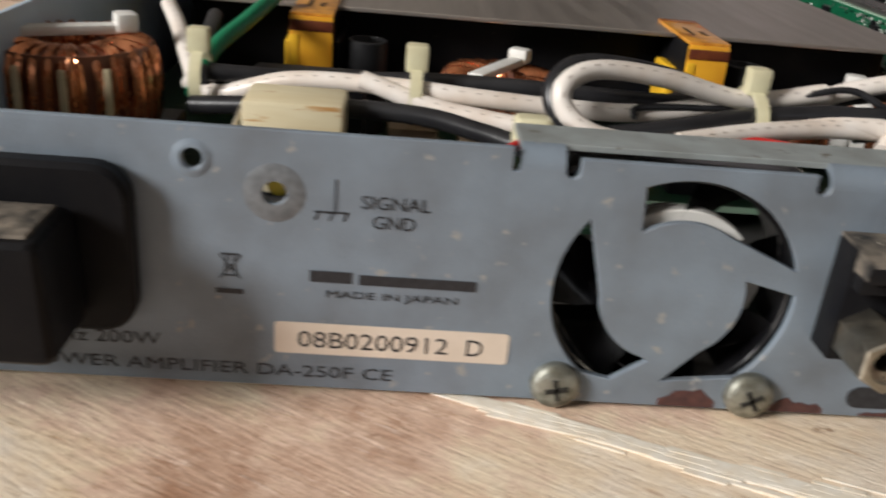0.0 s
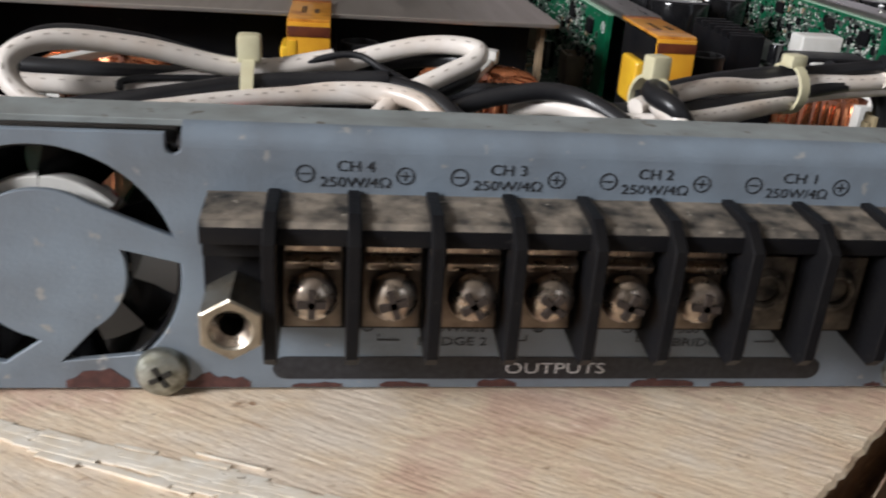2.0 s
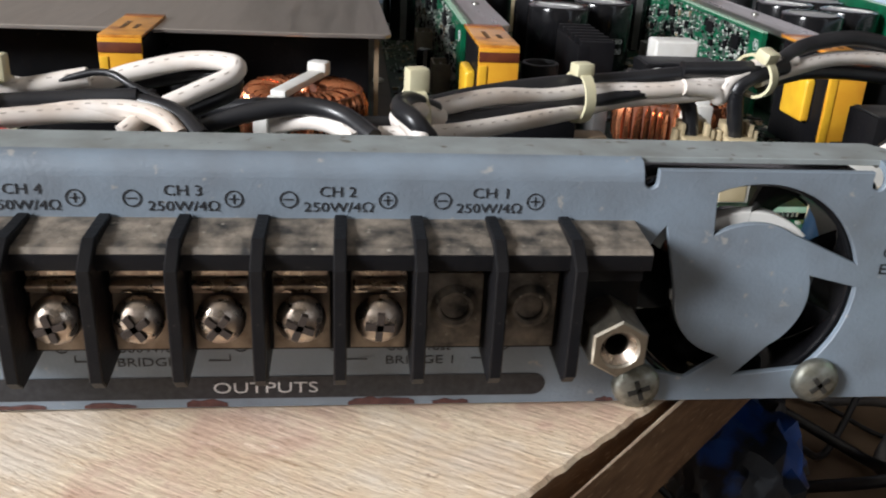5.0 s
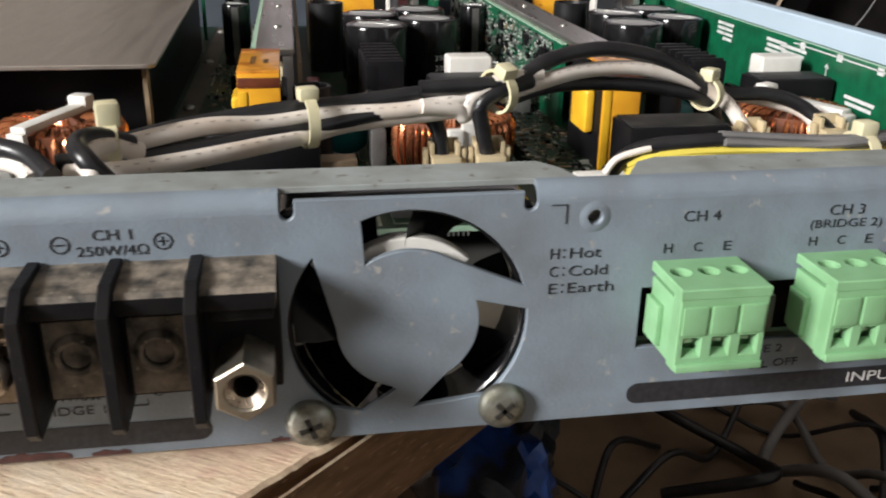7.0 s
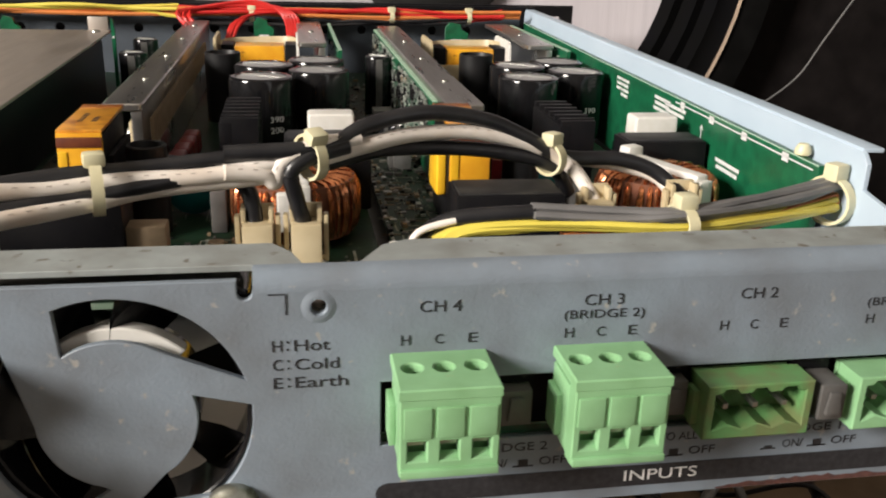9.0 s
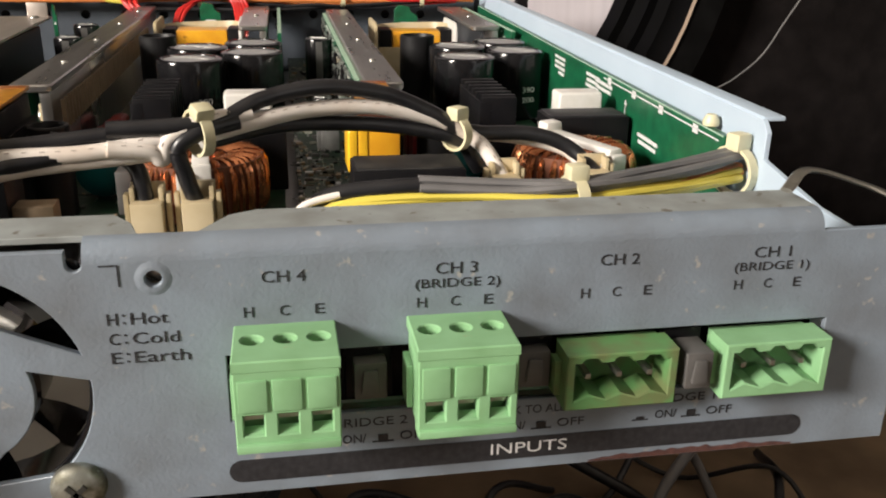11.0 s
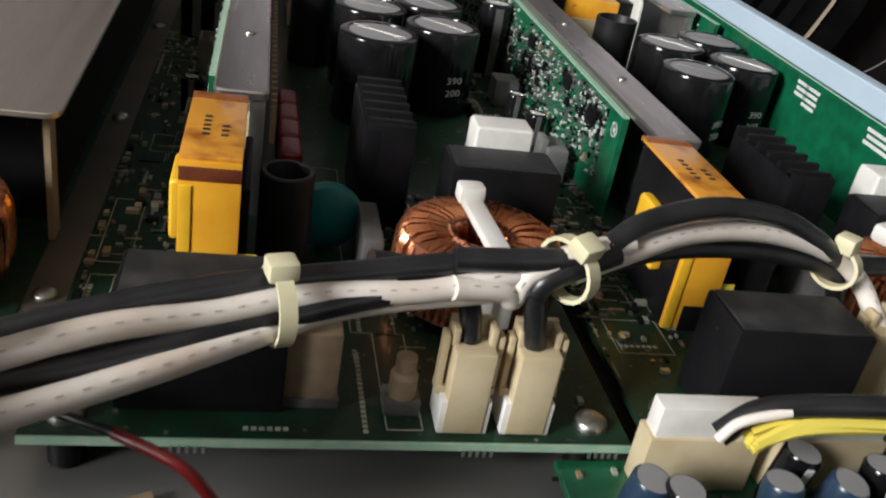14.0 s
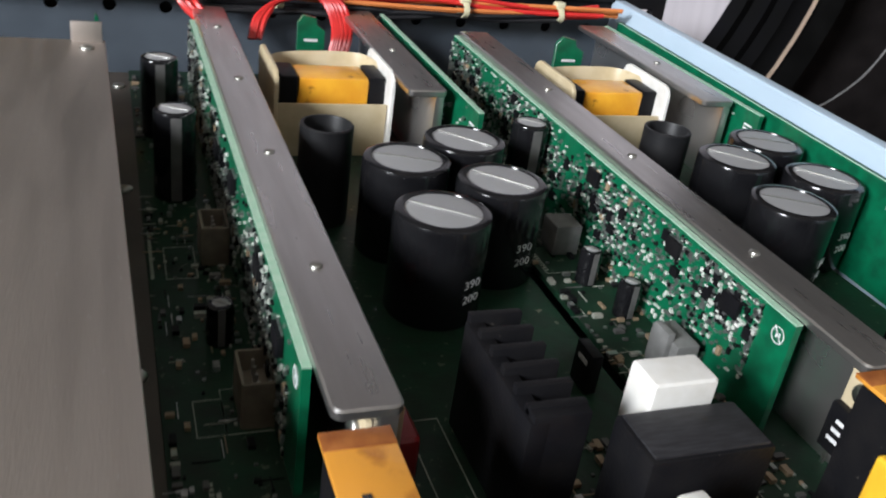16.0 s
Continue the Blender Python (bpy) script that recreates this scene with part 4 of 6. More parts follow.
def code_bars(x, y, n, along_y, size=0.0010):
    """Small unreadable printing: a row of bars."""
    bm = bmesh.new()
    for q in range(n):
        dx, dy = (0, q * size * 1.25) if along_y else (q * size * 1.25, 0)
        box(size * 0.85, size * 0.85, 0.00006, (x + dx, y + dy, 0), bm=bm)
    part("code", bm, SILK, silk, "small unreadable white print")


for x0, y0, x1, y1 in ((0.1272, 0.2350, 0.1345, 0.2510), (0.1290, 0.1760, 0.1345, 0.1870), (0.1255, 0.1200, 0.1318, 0.1480), (0.1255, 0.0950, 0.1300, 0.1150),
                       (0.1345, 0.1760, 0.1445, 0.1900), (0.1785, 0.0715, 0.1845, 0.0990), (0.1745, 0.0990, 0.1830, 0.1080), (0.2280, 0.0960, 0.2400, 0.1080),
                       (0.2270, 0.1120, 0.2370, 0.1220), (0.2262, 0.2280, 0.2420, 0.2500), (0.2262, 0.1560, 0.2330, 0.1900), (0.1745, 0.1250, 0.1800, 0.1380),
                       (0.2790, 0.0760, 0.2910, 0.0840), (0.3040, 0.1280, 0.3150, 0.1420), (0.1690, 0.1400, 0.1760, 0.1740)):
    outline(x0, y0, x1, y1)
for x, y, n, up in ((0.1240, 0.2360, 20, True), (0.1262, 0.1000, 10, True), (0.1750, 0.0710, 18, True), (0.1762, 0.1000, 8, True), (0.2290, 0.0985, 7, False), (0.2270, 0.2300, 9, True),
                    (0.1300, 0.1545, 8, True), (0.2410, 0.1120, 6, False), (0.2300, 0.1250, 8, True), (0.1360, 0.1000, 5, False), (0.2140, 0.0900, 6, True), (0.1560, 0.0712, 6, False)):
    code_bars(x, y, n, up)
# clipped leads and pale sawn fronts of the boards
for x0, x1, y in ((0.1230, 0.2205, 0.0690), (0.2245, 0.3190, 0.0735), (0.0160, 0.1155, 0.0690)):
    ob = solo("board_front_edge", box(x1 - x0, 0.0005, 0.0014, ((x0 + x1) / 2, y - 0.0003, ZB - 0.0015)), PCB_EDGE, "pale sawn front edge of a circuit board", "board edge", group="board edges")
    for x in (x0 + 0.022, x0 + 0.068, x0 + 0.090):
        for q in range(5):
            part("clipped_lead", box(0.0005, 0.0004, 0.0012, (x + 0.0012 * q, y - 0.0008, ZB - 0.0024)), SOLDER, ob)


def pin_header(x, y, w, d, h):
    """A low open-topped connector with a row of pins."""
    ob = thing("pin_header", "beige open-topped pin header on the board", "connector", (x, y, ZB), "pin headers")
    for nm, bw, bd, bx, by in (("side_wall", 0.0007, d, -w / 2, 0), ("side_wall", 0.0007, d, w / 2, 0), ("end_wall", w, 0.0007, 0, -d / 2), ("end_wall", w, 0.0007, 0, d / 2)):
        part(nm, box(bw, bd, h, (bx, by, 0), 0.0001), DULL_BEIGE, ob)
    part("floor", box(w, d, h * 0.55, (0, 0, 0)), DULL_BEIGE, ob)
    for q in range(4):
        part("pin", box(0.0006, 0.0006, h * 0.9, (0, (q - 1.5) * d / 4.6, 0)), STEEL, ob)


DULL_BEIGE = mat("dull_beige_plastic", (0.19, 0.16, 0.12), 0.55, 0, (0.12, 0.10, 0.075), 220, bump=0.15)
pin_header(0.1405, 0.1830, 0.0062, 0.0112, 0.0105)
pin_header(0.1392, 0.2462, 0.0062, 0.0105, 0.0105)
for o in (Vector((0, 0, 0)), S):
    ob = thing("film_capacitor", "dark grey block capacitor standing by the disc capacitor", "capacitor", Vector((0.1790, 0.1230, ZB)) + o, "film capacitors")
    part("body", box(0.0042, 0.0180, 0.0118, (0, 0, 0), 0.0006), GREYPL, ob)
    ob = thing("small_film_capacitor", "thin black film capacitor with pale printed bars", "capacitor", Vector((0.2125, 0.1800, ZB)) + o, "thin capacitors")
    part("body", box(0.0028, 0.0075, 0.0100, (0, 0, 0), 0.0005), BLACK, ob)
    part("print_bar", box(0.0001, 0.0040, 0.0012, (-0.00147, 0, 0.0066)), WHITE_INK, ob, "small unreadable white print")
solo("tape_scrap", box(0.0090, 0.0055, 0.0012, (0, 0, 0), 0.0004, m=pose(0, 0, 0, 8, -6, 18)), BEIGE, "scrap of tan tape on the base plate", "scrap", (0.1395, 0.0610, 0.0008))

# metal cover over the supply
cover = thing("cover_sheet", "flat brushed metal cover sheet over the power supply", "cover", (0, 0, 0.0385))
pts = arc(0.1170, 0.1240, 0.0026, -90, 0, 6) + [(0.1150, 0.3330), (0.062, 0.3330), (0.060, 0.3290), (-0.098, 0.3290), (-0.098, 0.1214)]
part("sheet", sheet_mesh("s", pts, [], 0.0012, 0.0002), COVER, cover)
for x in (0.052, 0.110, -0.02):
    part("standing_tab", box(0.0090, 0.0010, 0.0070, (x, 0.3310, 0.0), 0.0003), COVER, cover)
    part("rivet", screw_head(STEEL, 0.0022, 0.0012), STEEL, cover, at=pose(x, 0.3240, 0.0006))
supply = thing("power_supply", "black power supply box under the metal cover", "power supply", (0, 0, ZB))
part("case", box(0.2020, 0.1800, 0.0270, (0.0130, 0.2260, 0), 0.0006), BLACK, supply)
part("edge_strip", box(0.0012, 0.0050, 0.0275, (0.1160, 0.1300, 0)), BEIGE, supply, "tan edge of the box")


# ---- upright boards and rails ----
def rail(name, x, y0, y1, w, at_z, gap=True):
    ob = thing(name, "long milled aluminium heatsink rail with small screws", "heatsink", (x, y0, at_z), "heatsink rails")
    n = y1 - y0
    bm = sheet_mesh("top", arc(w / 2 - 0.0015, 0.0015, 0.0015, -90, 0, 4) + [(w / 2, n), (-w / 2, n)] + arc(-w / 2 + 0.0015, 0.0015, 0.0015, 180, 270, 4), [], 0.0022, 0.0004)
    part("top_bar", bm, ALU, ob, at=pose(0, 0, -0.0011))
    part("web", box(0.0030, n - 0.001, at_z - ZB - 0.0022, (w / 2 - 0.0017, n / 2, -(at_z - ZB)), 0.0003), ALU, ob)
    for k in range(int(n / 0.0560)):
        part("screw", screw_head(STEEL, 0.0013, 0.0008), STEEL, ob, at=pose(0.0006, 0.0430 + 0.0560 * k, 0))
    return ob


rail("heatsink_rail", 0.1512, 0.1440, 0.3830, 0.0108, 0.0392)
rail("heatsink_rail", 0.2510, 0.1405, 0.3640, 0.0108, 0.0392)
rail("short_rail", 0.2092, 0.2930, 0.3900, 0.0120, 0.0388)
rail("short_rail", 0.3150, 0.2885, 0.3850, 0.0120, 0.0388)
# fine row of copper springs along the rail
comb = bmesh.new()
for k in range(44):
    box(0.0012, 0.0014, 0.0085, (0.1584, 0.150 + 0.0042 * k, 0.0255), bm=comb)
solo("spring_comb", comb, BEIGE, "row of small tan spring contacts along the heatsink rail", "contacts", kind="stuff")


def upright_board(x, y0, y1, top, material, label, notch=True):
    ob = thing("upright_board", label, "circuit board", (x, 0, ZB), "upright boards")
    h = top - ZB
    pts = [(y0, 0), (y1, 0), (y1, h), (y0 + 0.0003, h), (y0, h - 0.0003)]
    bm = sheet_mesh("l", pts, [], 0.0016, 0.0)
    part("laminate", bm, material, ob, at=Matrix(((0, 0, 1, 0), (1, 0, 0, 0), (0, 1, 0, 0), (0, 0, 0, 1))))
    part("edge", box(0.00165, y1 - y0, 0.0004, (0, (y0 + y1) / 2, h - 0.0003)), PCB_EDGE, ob, "pale sawn board edge")
    return ob


def populate(ob, y0, y1, h, seed, chips=90, specks=420, facing=-1):
    """Surface-mounted parts on the board's face towards facing."""
    random.seed(seed)
    kinds = []
    for w, hh, d, m in ((0.0018, 0.0012, 0.0008, BLACK), (0.0028, 0.0022, 0.0011, BLACK), (0.0012, 0.0007, 0.0005, WHITE_PL), (0.0013, 0.0007, 0.0006, SOLDER), (0.0015, 0.0008, 0.0006, BLACK), (0.0016, 0.0010, 0.0006, SOLDER), (0.0022, 0.0013, 0.0007, BEIGE), (0.0018, 0.0010, 0.0006, SOLDER), (0.0020, 0.0012, 0.0006, BLACK)):
        kinds.append(mesh_of("chip", box(d, w, hh, (facing * (d / 2 + 0.0008), 0, 0), 0.0), m))
    centres = [(random.uniform(y0 + 0.012, y1 - 0.004), random.uniform(0.004, h - 0.006)) for _ in range(30)]
    for k in range(chips):
        c = random.choice(centres)
        y, z = min(max(random.gauss(c[0], 0.008), y0 + 0.011), y1), min(max(random.gauss(c[1], 0.005), 0.001), h - 0.004)
        o = new("chip", random.choice(kinds))
        o.parent = ob
        o.matrix_basis = pose(0, y, z, 90 * random.randrange(2))
    for m, share in ((SOLDER, 0.55), (mat("white_marks", (0.55, 0.58, 0.52), 0.6, 0, (0.4, 0.42, 0.38), 200), 0.25), (BLACK, 0.2)):
        bm = bmesh.new()
        for k in range(int(specks * share)):
            c = random.choice(centres)
            y, z = min(max(random.gauss(c[0], 0.010), y0 + 0.010), y1), min(max(random.gauss(c[1], 0.006), 0.0006), h - 0.002)
            w, hh = random.choice(((0.0007, 0.0005), (0.0010, 0.0005), (0.0005, 0.0010), (0.0014, 0.0004), (0.0009, 0.0009)))
            d = 0.00035 + 0.0004 * random.random()
            box(d, w, hh, (facing * (d / 2 + 0.0008), y, z), bm=bm)
        tagged(part("solder_joints", bm, m, ob), kind="stuff")


GLAZED = mat("bright_green_board", (0.006, 0.125, 0.055), 0.34, 0, (0.005, 0.075, 0.034), 260, coat=0.25, bump=0.08)
bA = upright_board(0.1445, 0.1580, 0.3700, 0.0372, GLAZED, "upright green circuit board crowded with tiny parts")
populate(bA, 0.1580, 0.37, 0.0372 - ZB, 21, 200, 1800)
bB = upright_board(0.2442, 0.1575, 0.3650, 0.0372, GLAZED, "upright green circuit board crowded with tiny parts")
populate(bB, 0.1575, 0.365, 0.0372 - ZB, 22, 270, 3000)
for ob, y in ((bA, 0.1620), (bB, 0.1612)):
    bm = lathe([(0.0019, 0), (0.0017, 0), (0.0017, 0.0001), (0.0019, 0.0001), (0.0019, 0)], 24, pose(-0.0009, y, 0.0370 - ZB - 0.0045, 0, -90))
    box(0.0001, 0.0003, 0.0042, (0, 0, 0), bm=bm, m=pose(-0.0009, y - 0.0014, 0.0370 - ZB - 0.0060, -42))
    for q in (-0.0005, 0.0004):
        box(0.0001, 0.0004, 0.0014, (-0.0009, y + q, 0.0370 - ZB - 0.0052), bm=bm)
    part("white_mark", bm, WHITE_INK, ob, "round white printed mark")
for x, y, label in ((0.2207, 0.2760, ""), (0.3250, 0.2770, "")):
    b = upright_board(x, y, 0.3900, 0.0378, GLAZED, "short upright green circuit board beside the rail")
    populate(b, y, 0.39, 0.0378 - ZB, int(x * 1000), 14, 60)
    for k in range(4):
        part("printed_bar", box(0.0001, 0.0042, 0.0007, (-0.0009, y + 0.0045, 0.0185 + 0.0014 * k)), WHITE_INK, b)
for y, z, w, h in ((0.1760, 0.0190, 0.0062, 0.0046), (0.2000, 0.0205, 0.0056, 0.0040), (0.2420, 0.0200, 0.0060, 0.0044), (0.2750, 0.0150, 0.0064, 0.0046)):
    for ob in (bA, bB):
        chip = part("chip", box(0.0014, w, h, (-0.0016, y, z), 0.0002), BLACK, ob, "flat black chip with a row of legs on each side")
        for q in range(6):
            for zz in (z - 0.0006, z + h):
                part("leg", box(0.0004, 0.0004, 0.0006, (-0.0012, y - w * 0.4 + w * 0.16 * q, zz)), SOLDER, chip)
# small free-standing green boards near the front plate
for x, y, w in ((0.2855, 0.3480, 0.0120), (0.0640, 0.3560, 0.0090), (0.1860, 0.3620, 0.0100), (0.1130, 0.3500, 0.0016)):
    ob = thing("small_board", "small upright green circuit board with a notched top", "circuit board", (x, y, ZB), "small boards")
    bm = upright(sheet_mesh("s", [(-w / 2, 0), (w / 2, 0), (w / 2, 0.028), (w * 0.2, 0.030), (w * 0.15, 0.0325), (-w * 0.3, 0.0335), (-w / 2, 0.031)], [], 0.0016, 0.0001))
    part("laminate", bm, GLAZED, ob)
    part("printed_bar", box(w * 0.5, 0.0001, 0.0010, (0, -0.0009, 0.024)), WHITE_INK, ob)

wallboard = thing("harness_board", "long green circuit board fixed along the side wall", "circuit board")
wb = Matrix.Translation((0.3196, 0.0, 0.0)) @ pose(0, 0, 0, 0, 0, -2.2)
bm = sheet_mesh("l", [(0.0660, 0.0060), (0.3960, 0.0060), (0.3960, 0.0385), (0.0660, 0.0385)], [], 0.0016, 0.0001)
swap = Matrix(((0, 0, 1, 0), (1, 0, 0, 0), (0, 1, 0, 0), (0, 0, 0, 1)))
part("laminate", bm, GLAZED, wallboard, at=wb @ swap)
part("edge", box(0.0017, 0.330, 0.0004, (0, 0.231, 0.0382)), PCB_EDGE, wallboard, at=wb)
part("printed_line", box(0.0001, 0.0880, 0.0004, (-0.0010, 0.1120, 0.0368)), WHITE_INK, wallboard, "white printed line", at=wb)
for y in (0.0815, 0.1050, 0.1270, 0.1500):
    part("printed_square", box(0.0001, 0.0032, 0.0022, (-0.0010, y, 0.0358)), WHITE_INK, wallboard, at=wb)
for y, z, n, w in ((0.1680, 0.0350, 3, 0.0150), (0.1560, 0.0345, 2, 0.0180), (0.2080, 0.0350, 4, 0.0090), (0.2140, 0.0350, 3, 0.0080), (0.1130, 0.0260, 2, 0.0160), (0.0900, 0.0190, 1, 0.0040)):
    for k in range(n):
        part("printed_bar", box(0.0001, w * (1 - 0.12 * (k % 2)), 0.0011, (-0.0010, y, z - 0.0019 * k)), WHITE_INK, wallboard, "small unreadable white print", at=wb)
bm = box(0.0001, 0.0004, 0.0050, (-0.0010, 0.1335, 0.0290))
for s in (-1, 1):
    box(0.0001, 0.0004, 0.0016, (0, 0, 0), bm=bm, m=pose(-0.0010, 0.1335, 0.0338, 140 * s))
part("printed_arrow", bm, WHITE_INK, wallboard, at=wb)
for y in (0.0760,):
    c = solo("nylon_clip", lathe([(0.0008, 0), (0.0020, 0.0006), (0.0020, 0.0018), (0.0012, 0.0032), (0, 0.0034)], 12), TIE, "round yellowed nylon clip on the harness board edge", "clip", (0.3200 + 0.038 * y, y, 0.0384), "nylon clips")


# ---- wound parts ----
def toroid(at, R, r0, h, turns, label, strap=True, turn=20, group="toroids", most=0.00060):
    """A ring core wound with copper: each turn is a rounded wire loop; a nylon strap lies across it."""
    ob = thing("toroid_coil", label, "coil", at, group, turn=turn)
    a, c = (R - r0) / 2, (R + r0) / 2
    wire = min(most, math.pi * c / turns * 0.92)
    bm = bmesh.new()
    n = 16
    ring = []
    for i in range(n):
        q = 2 * math.pi * i / n
        cx, cz = math.cos(q), math.sin(q)
        sx, sz = math.copysign(abs(cx) ** 0.62, cx), math.copysign(abs(cz) ** 0.62, cz)
        p = Vector((c + a * sx, 0, h / 2 + h / 2 * sz))
        nrm = Vector((cx * h, 0, cz * a * 2)).normalized()
        fat = wire * (0.6 + 0.4 * (c + a * sx) / R)
        ring.append([bm.verts.new(p + nrm * fat * math.cos(b) * 1.2 + Vector((0, 1, 0)) * fat * math.sin(b) * 1.22) for b in (0, 1.26, 2.51, 3.77, 5.03)])
    for i in range(n):
        j = (i + 1) % n
        for b in range(5):
            bm.faces.new((ring[i][b], ring[j][b], ring[j][(b + 1) % 5], ring[i][(b + 1) % 5]))
    bmesh.ops.recalc_face_normals(bm, faces=bm.faces)
    loop_mesh = mesh_of("turn", bm, COPPER)
    core = part("core", lathe([(r0 + 0.0008, 0.0008), (R - 0.0008, 0.0008), (R - 0.0008, h - 0.0008), (r0 + 0.0008, h - 0.0008), (r0 + 0.0008, 0.0008)], 32), CORE, ob)
    for k in range(turns):
        th = 360 * k / turns
        if strap and abs(math.sin(radians(th))) < 0.12:
            continue
        loop_ob = new("turn", loop_mesh)
        loop_ob.parent = core
        grow = random.uniform(0.985, 1.02)
        loop_ob.matrix_basis = pose(0, 0, 0, random.gauss(0, 1.6), random.gauss(0, 0.7), th + random.gauss(0, 1.0)) @ Matrix.Diagonal((grow, 1, random.uniform(0.985, 1.015), 1))
    if strap:
        bm = box(1.80 * R, 0.0042, 0.0020, (-0.12 * R, 0, h + 0.0003), 0.0006)
        box(0.0020, 0.0046, h * 0.80, (-(R + 0.0009), 0, h * 0.26), 0.0005, bm=bm)
        part("strap", bm, WHITE_PL, ob, "white nylon strap")
        part("strap_head", box(0.0046, 0.0056, 0.0040, (R * 0.66, 0, h + 0.0006), 0.0010), WHITE_PL, ob)
        part("strap_clip", box(0.0034, 0.0040, h * 0.62, (-(R + 0.0012), 0.0040, h * 0.34), 0.0006), WHITE_PL, ob)
        part("foot", box(0.0200, 0.0120, 0.0016, (0, 0, -0.0016), 0.0003), WHITE_PL, ob)
    return ob


CORE = mat("core_paint", (0.20, 0.07, 0.035), 0.5, 0, (0.12, 0.04, 0.02), 200)
random.seed(2)
first = toroid((0.1996, 0.1120, ZB + 0.0016), 0.0165, 0.0052, 0.0158, 58, "copper toroid coil with a white nylon strap, on the board", turn=94)
copy_thing(first, pose(0.2998, 0.1085, ZB + 0.0016, 0, 0, 112))
copy_thing(first, pose(0.0962, 0.1115, ZB + 0.0016, 0, 0, 70))
copy_thing(first, pose(-0.0010, 0.1130, ZB + 0.0016, 0, 0, 60))
toroid((-0.0965, 0.0650, 0.0190), 0.0170, 0.0052, 0.0195, 44, "large copper toroid coil of thick wire with a white nylon strap", turn=28, group="", most=0.00085)
for dx in (-0.0060, 0.0030, 0.0105):
    solo("coil_post", box(0.0016, 0.0014, 0.0170, (0, 0, 0), 0.0004, taper=0.8), CREAM, "cream plastic post between the turns of the large coil", "bracket", (-0.0950 + dx, 0.0640 - math.sqrt(0.0178 ** 2 - dx ** 2), 0.0190), "coil posts")
br = thing("coil_bracket", "grey metal bracket under the large coil", "bracket", (-0.0950, 0.0560, 0.0095))
part("plate", box(0.0340, 0.0400, 0.0094, (0, 0.008, 0), 0.0006), mat("grey_bracket", (0.16, 0.15, 0.145), 0.5, 0.5, (0.1, 0.1, 0.1), 60), br)
random.seed(8)


SINGED = mat("singed_tape", (0.22, 0.065, 0.015), 0.4, 0, (0.36, 0.13, 0.03), 300, coat=0.3, bump=0.2)


def filter_choke(at, near_label=True):
    ob = thing("tape_transformer", "amber-taped transformer with black core at the end of a rail", "transformer", at, "amber transformers")
    w = 0.0109
    h = 0.0400 - ZB
    part("core", box(0.0100, 0.0300, h - 0.0016, (0.0002, 0.0160, 0), 0.0006), BLACK, ob, "black ferrite core")
    part("core_cheek", box(0.0016, 0.0260, h * 0.72, (0.0062, 0.0165, 0.001), 0.0004), BLACK, ob)
    bm = box(w, 0.0326, 0.0010, (0, 0.0161, h - 0.0010), 0.0004)
    part("top_tape", bm, BURNT, ob, "browned amber tape with black print")
    part("front_tape", box(w, 0.0010, h - 0.0012, (0, -0.0003, 0.0004), 0.0004), AMBER, ob, "amber tape over the front")
    part("scorch", box(w * 0.98, 0.0003, 0.0026, (0, -0.0009, h - 0.0044), 0.0001), mat("scorch_brown", (0.10, 0.02, 0.008), 0.5, 0, (0.16, 0.04, 0.01), 300), ob, "dark scorched band")
    part("front_notch", box(0.0046, 0.0012, 0.0062, (0.0006, -0.0004, 0), 0.0003), BLACK, ob, "dark gap under the front tape")
    part("singed_end", box(w * 0.99, 0.0040, 0.0003, (0, 0.0303, h - 0.0002), 0.0001), SINGED, ob, "tape browned by heat at the rail end")
    part("tape_edge", box(0.0022, 0.0006, h - 0.0060, (-0.0042, -0.0008, 0.0006), 0.0002), YELLOW, ob, "brighter single layer of tape")
    bm = box(0.0030, 0.0135, 0.0125, (0, 0, 0), 0.0012, 3)
    part("side_winding", bm, YELLOW, ob, "yellow-taped winding bulging at the side", at=pose(-0.0062, 0.0140, 0.0095))
    for s in (0, 1):
        for k in range(5 - 2 * s):
            part("print_bar", box(0.0013, 0.0009, 0.0001, (-0.0016 + 0.0034 * s, 0.0100 + 0.0022 * k, h + 0.00005)), INK, ob, "small unreadable black print")
    part("spec_label", box(0.0058, 0.0004, 0.0112, (0, 0, 0), 0.0001, m=pose(0.0060, -0.0012, 0.0002, -8)), LABEL_Y, ob, "yellow paper label")
    return ob


first = filter_choke((0.1474, 0.1062, ZB))
copy_thing(first, pose(0.2455, 0.1060, ZB))
copy_thing(first, pose(0.0510, 0.1060, ZB))
copy_thing(first, pose(-0.0510, 0.1035, ZB))


def tube(at, r, h, label="black plastic tube standing open on the board"):
    ob = thing("sleeve_tube", label, "tube", at, "sleeve tubes")
    m = mat("matt_black_sleeve", (0.009, 0.009, 0.010), 0.45, 0, (0.016, 0.016, 0.017), 90, bump=0.1, spec=0.3)
    part("wall", lathe([(r, 0), (r, h - 0.0003), (r - 0.0003, h), (r - 0.0009, h), (r - 0.0011, h - 0.0004), (r - 0.0011, 0.001)], 26), m, ob)
    part("base_disc", lathe([(r - 0.0012, 0.0011), (0, 0.0011)], 26), BLACK, ob)
    return ob


first = tube((0.1612, 0.1178, ZB), 0.0052, 0.0240)
for x, y in ((0.2620, 0.1150), (0.0640, 0.1140), (-0.0370, 0.1085)):
    copy_thing(first, pose(x, y, ZB))
first = tube((0.1712, 0.2660, ZB), 0.0074, 0.0285)
copy_thing(first, pose(0.2790, 0.2640, ZB))


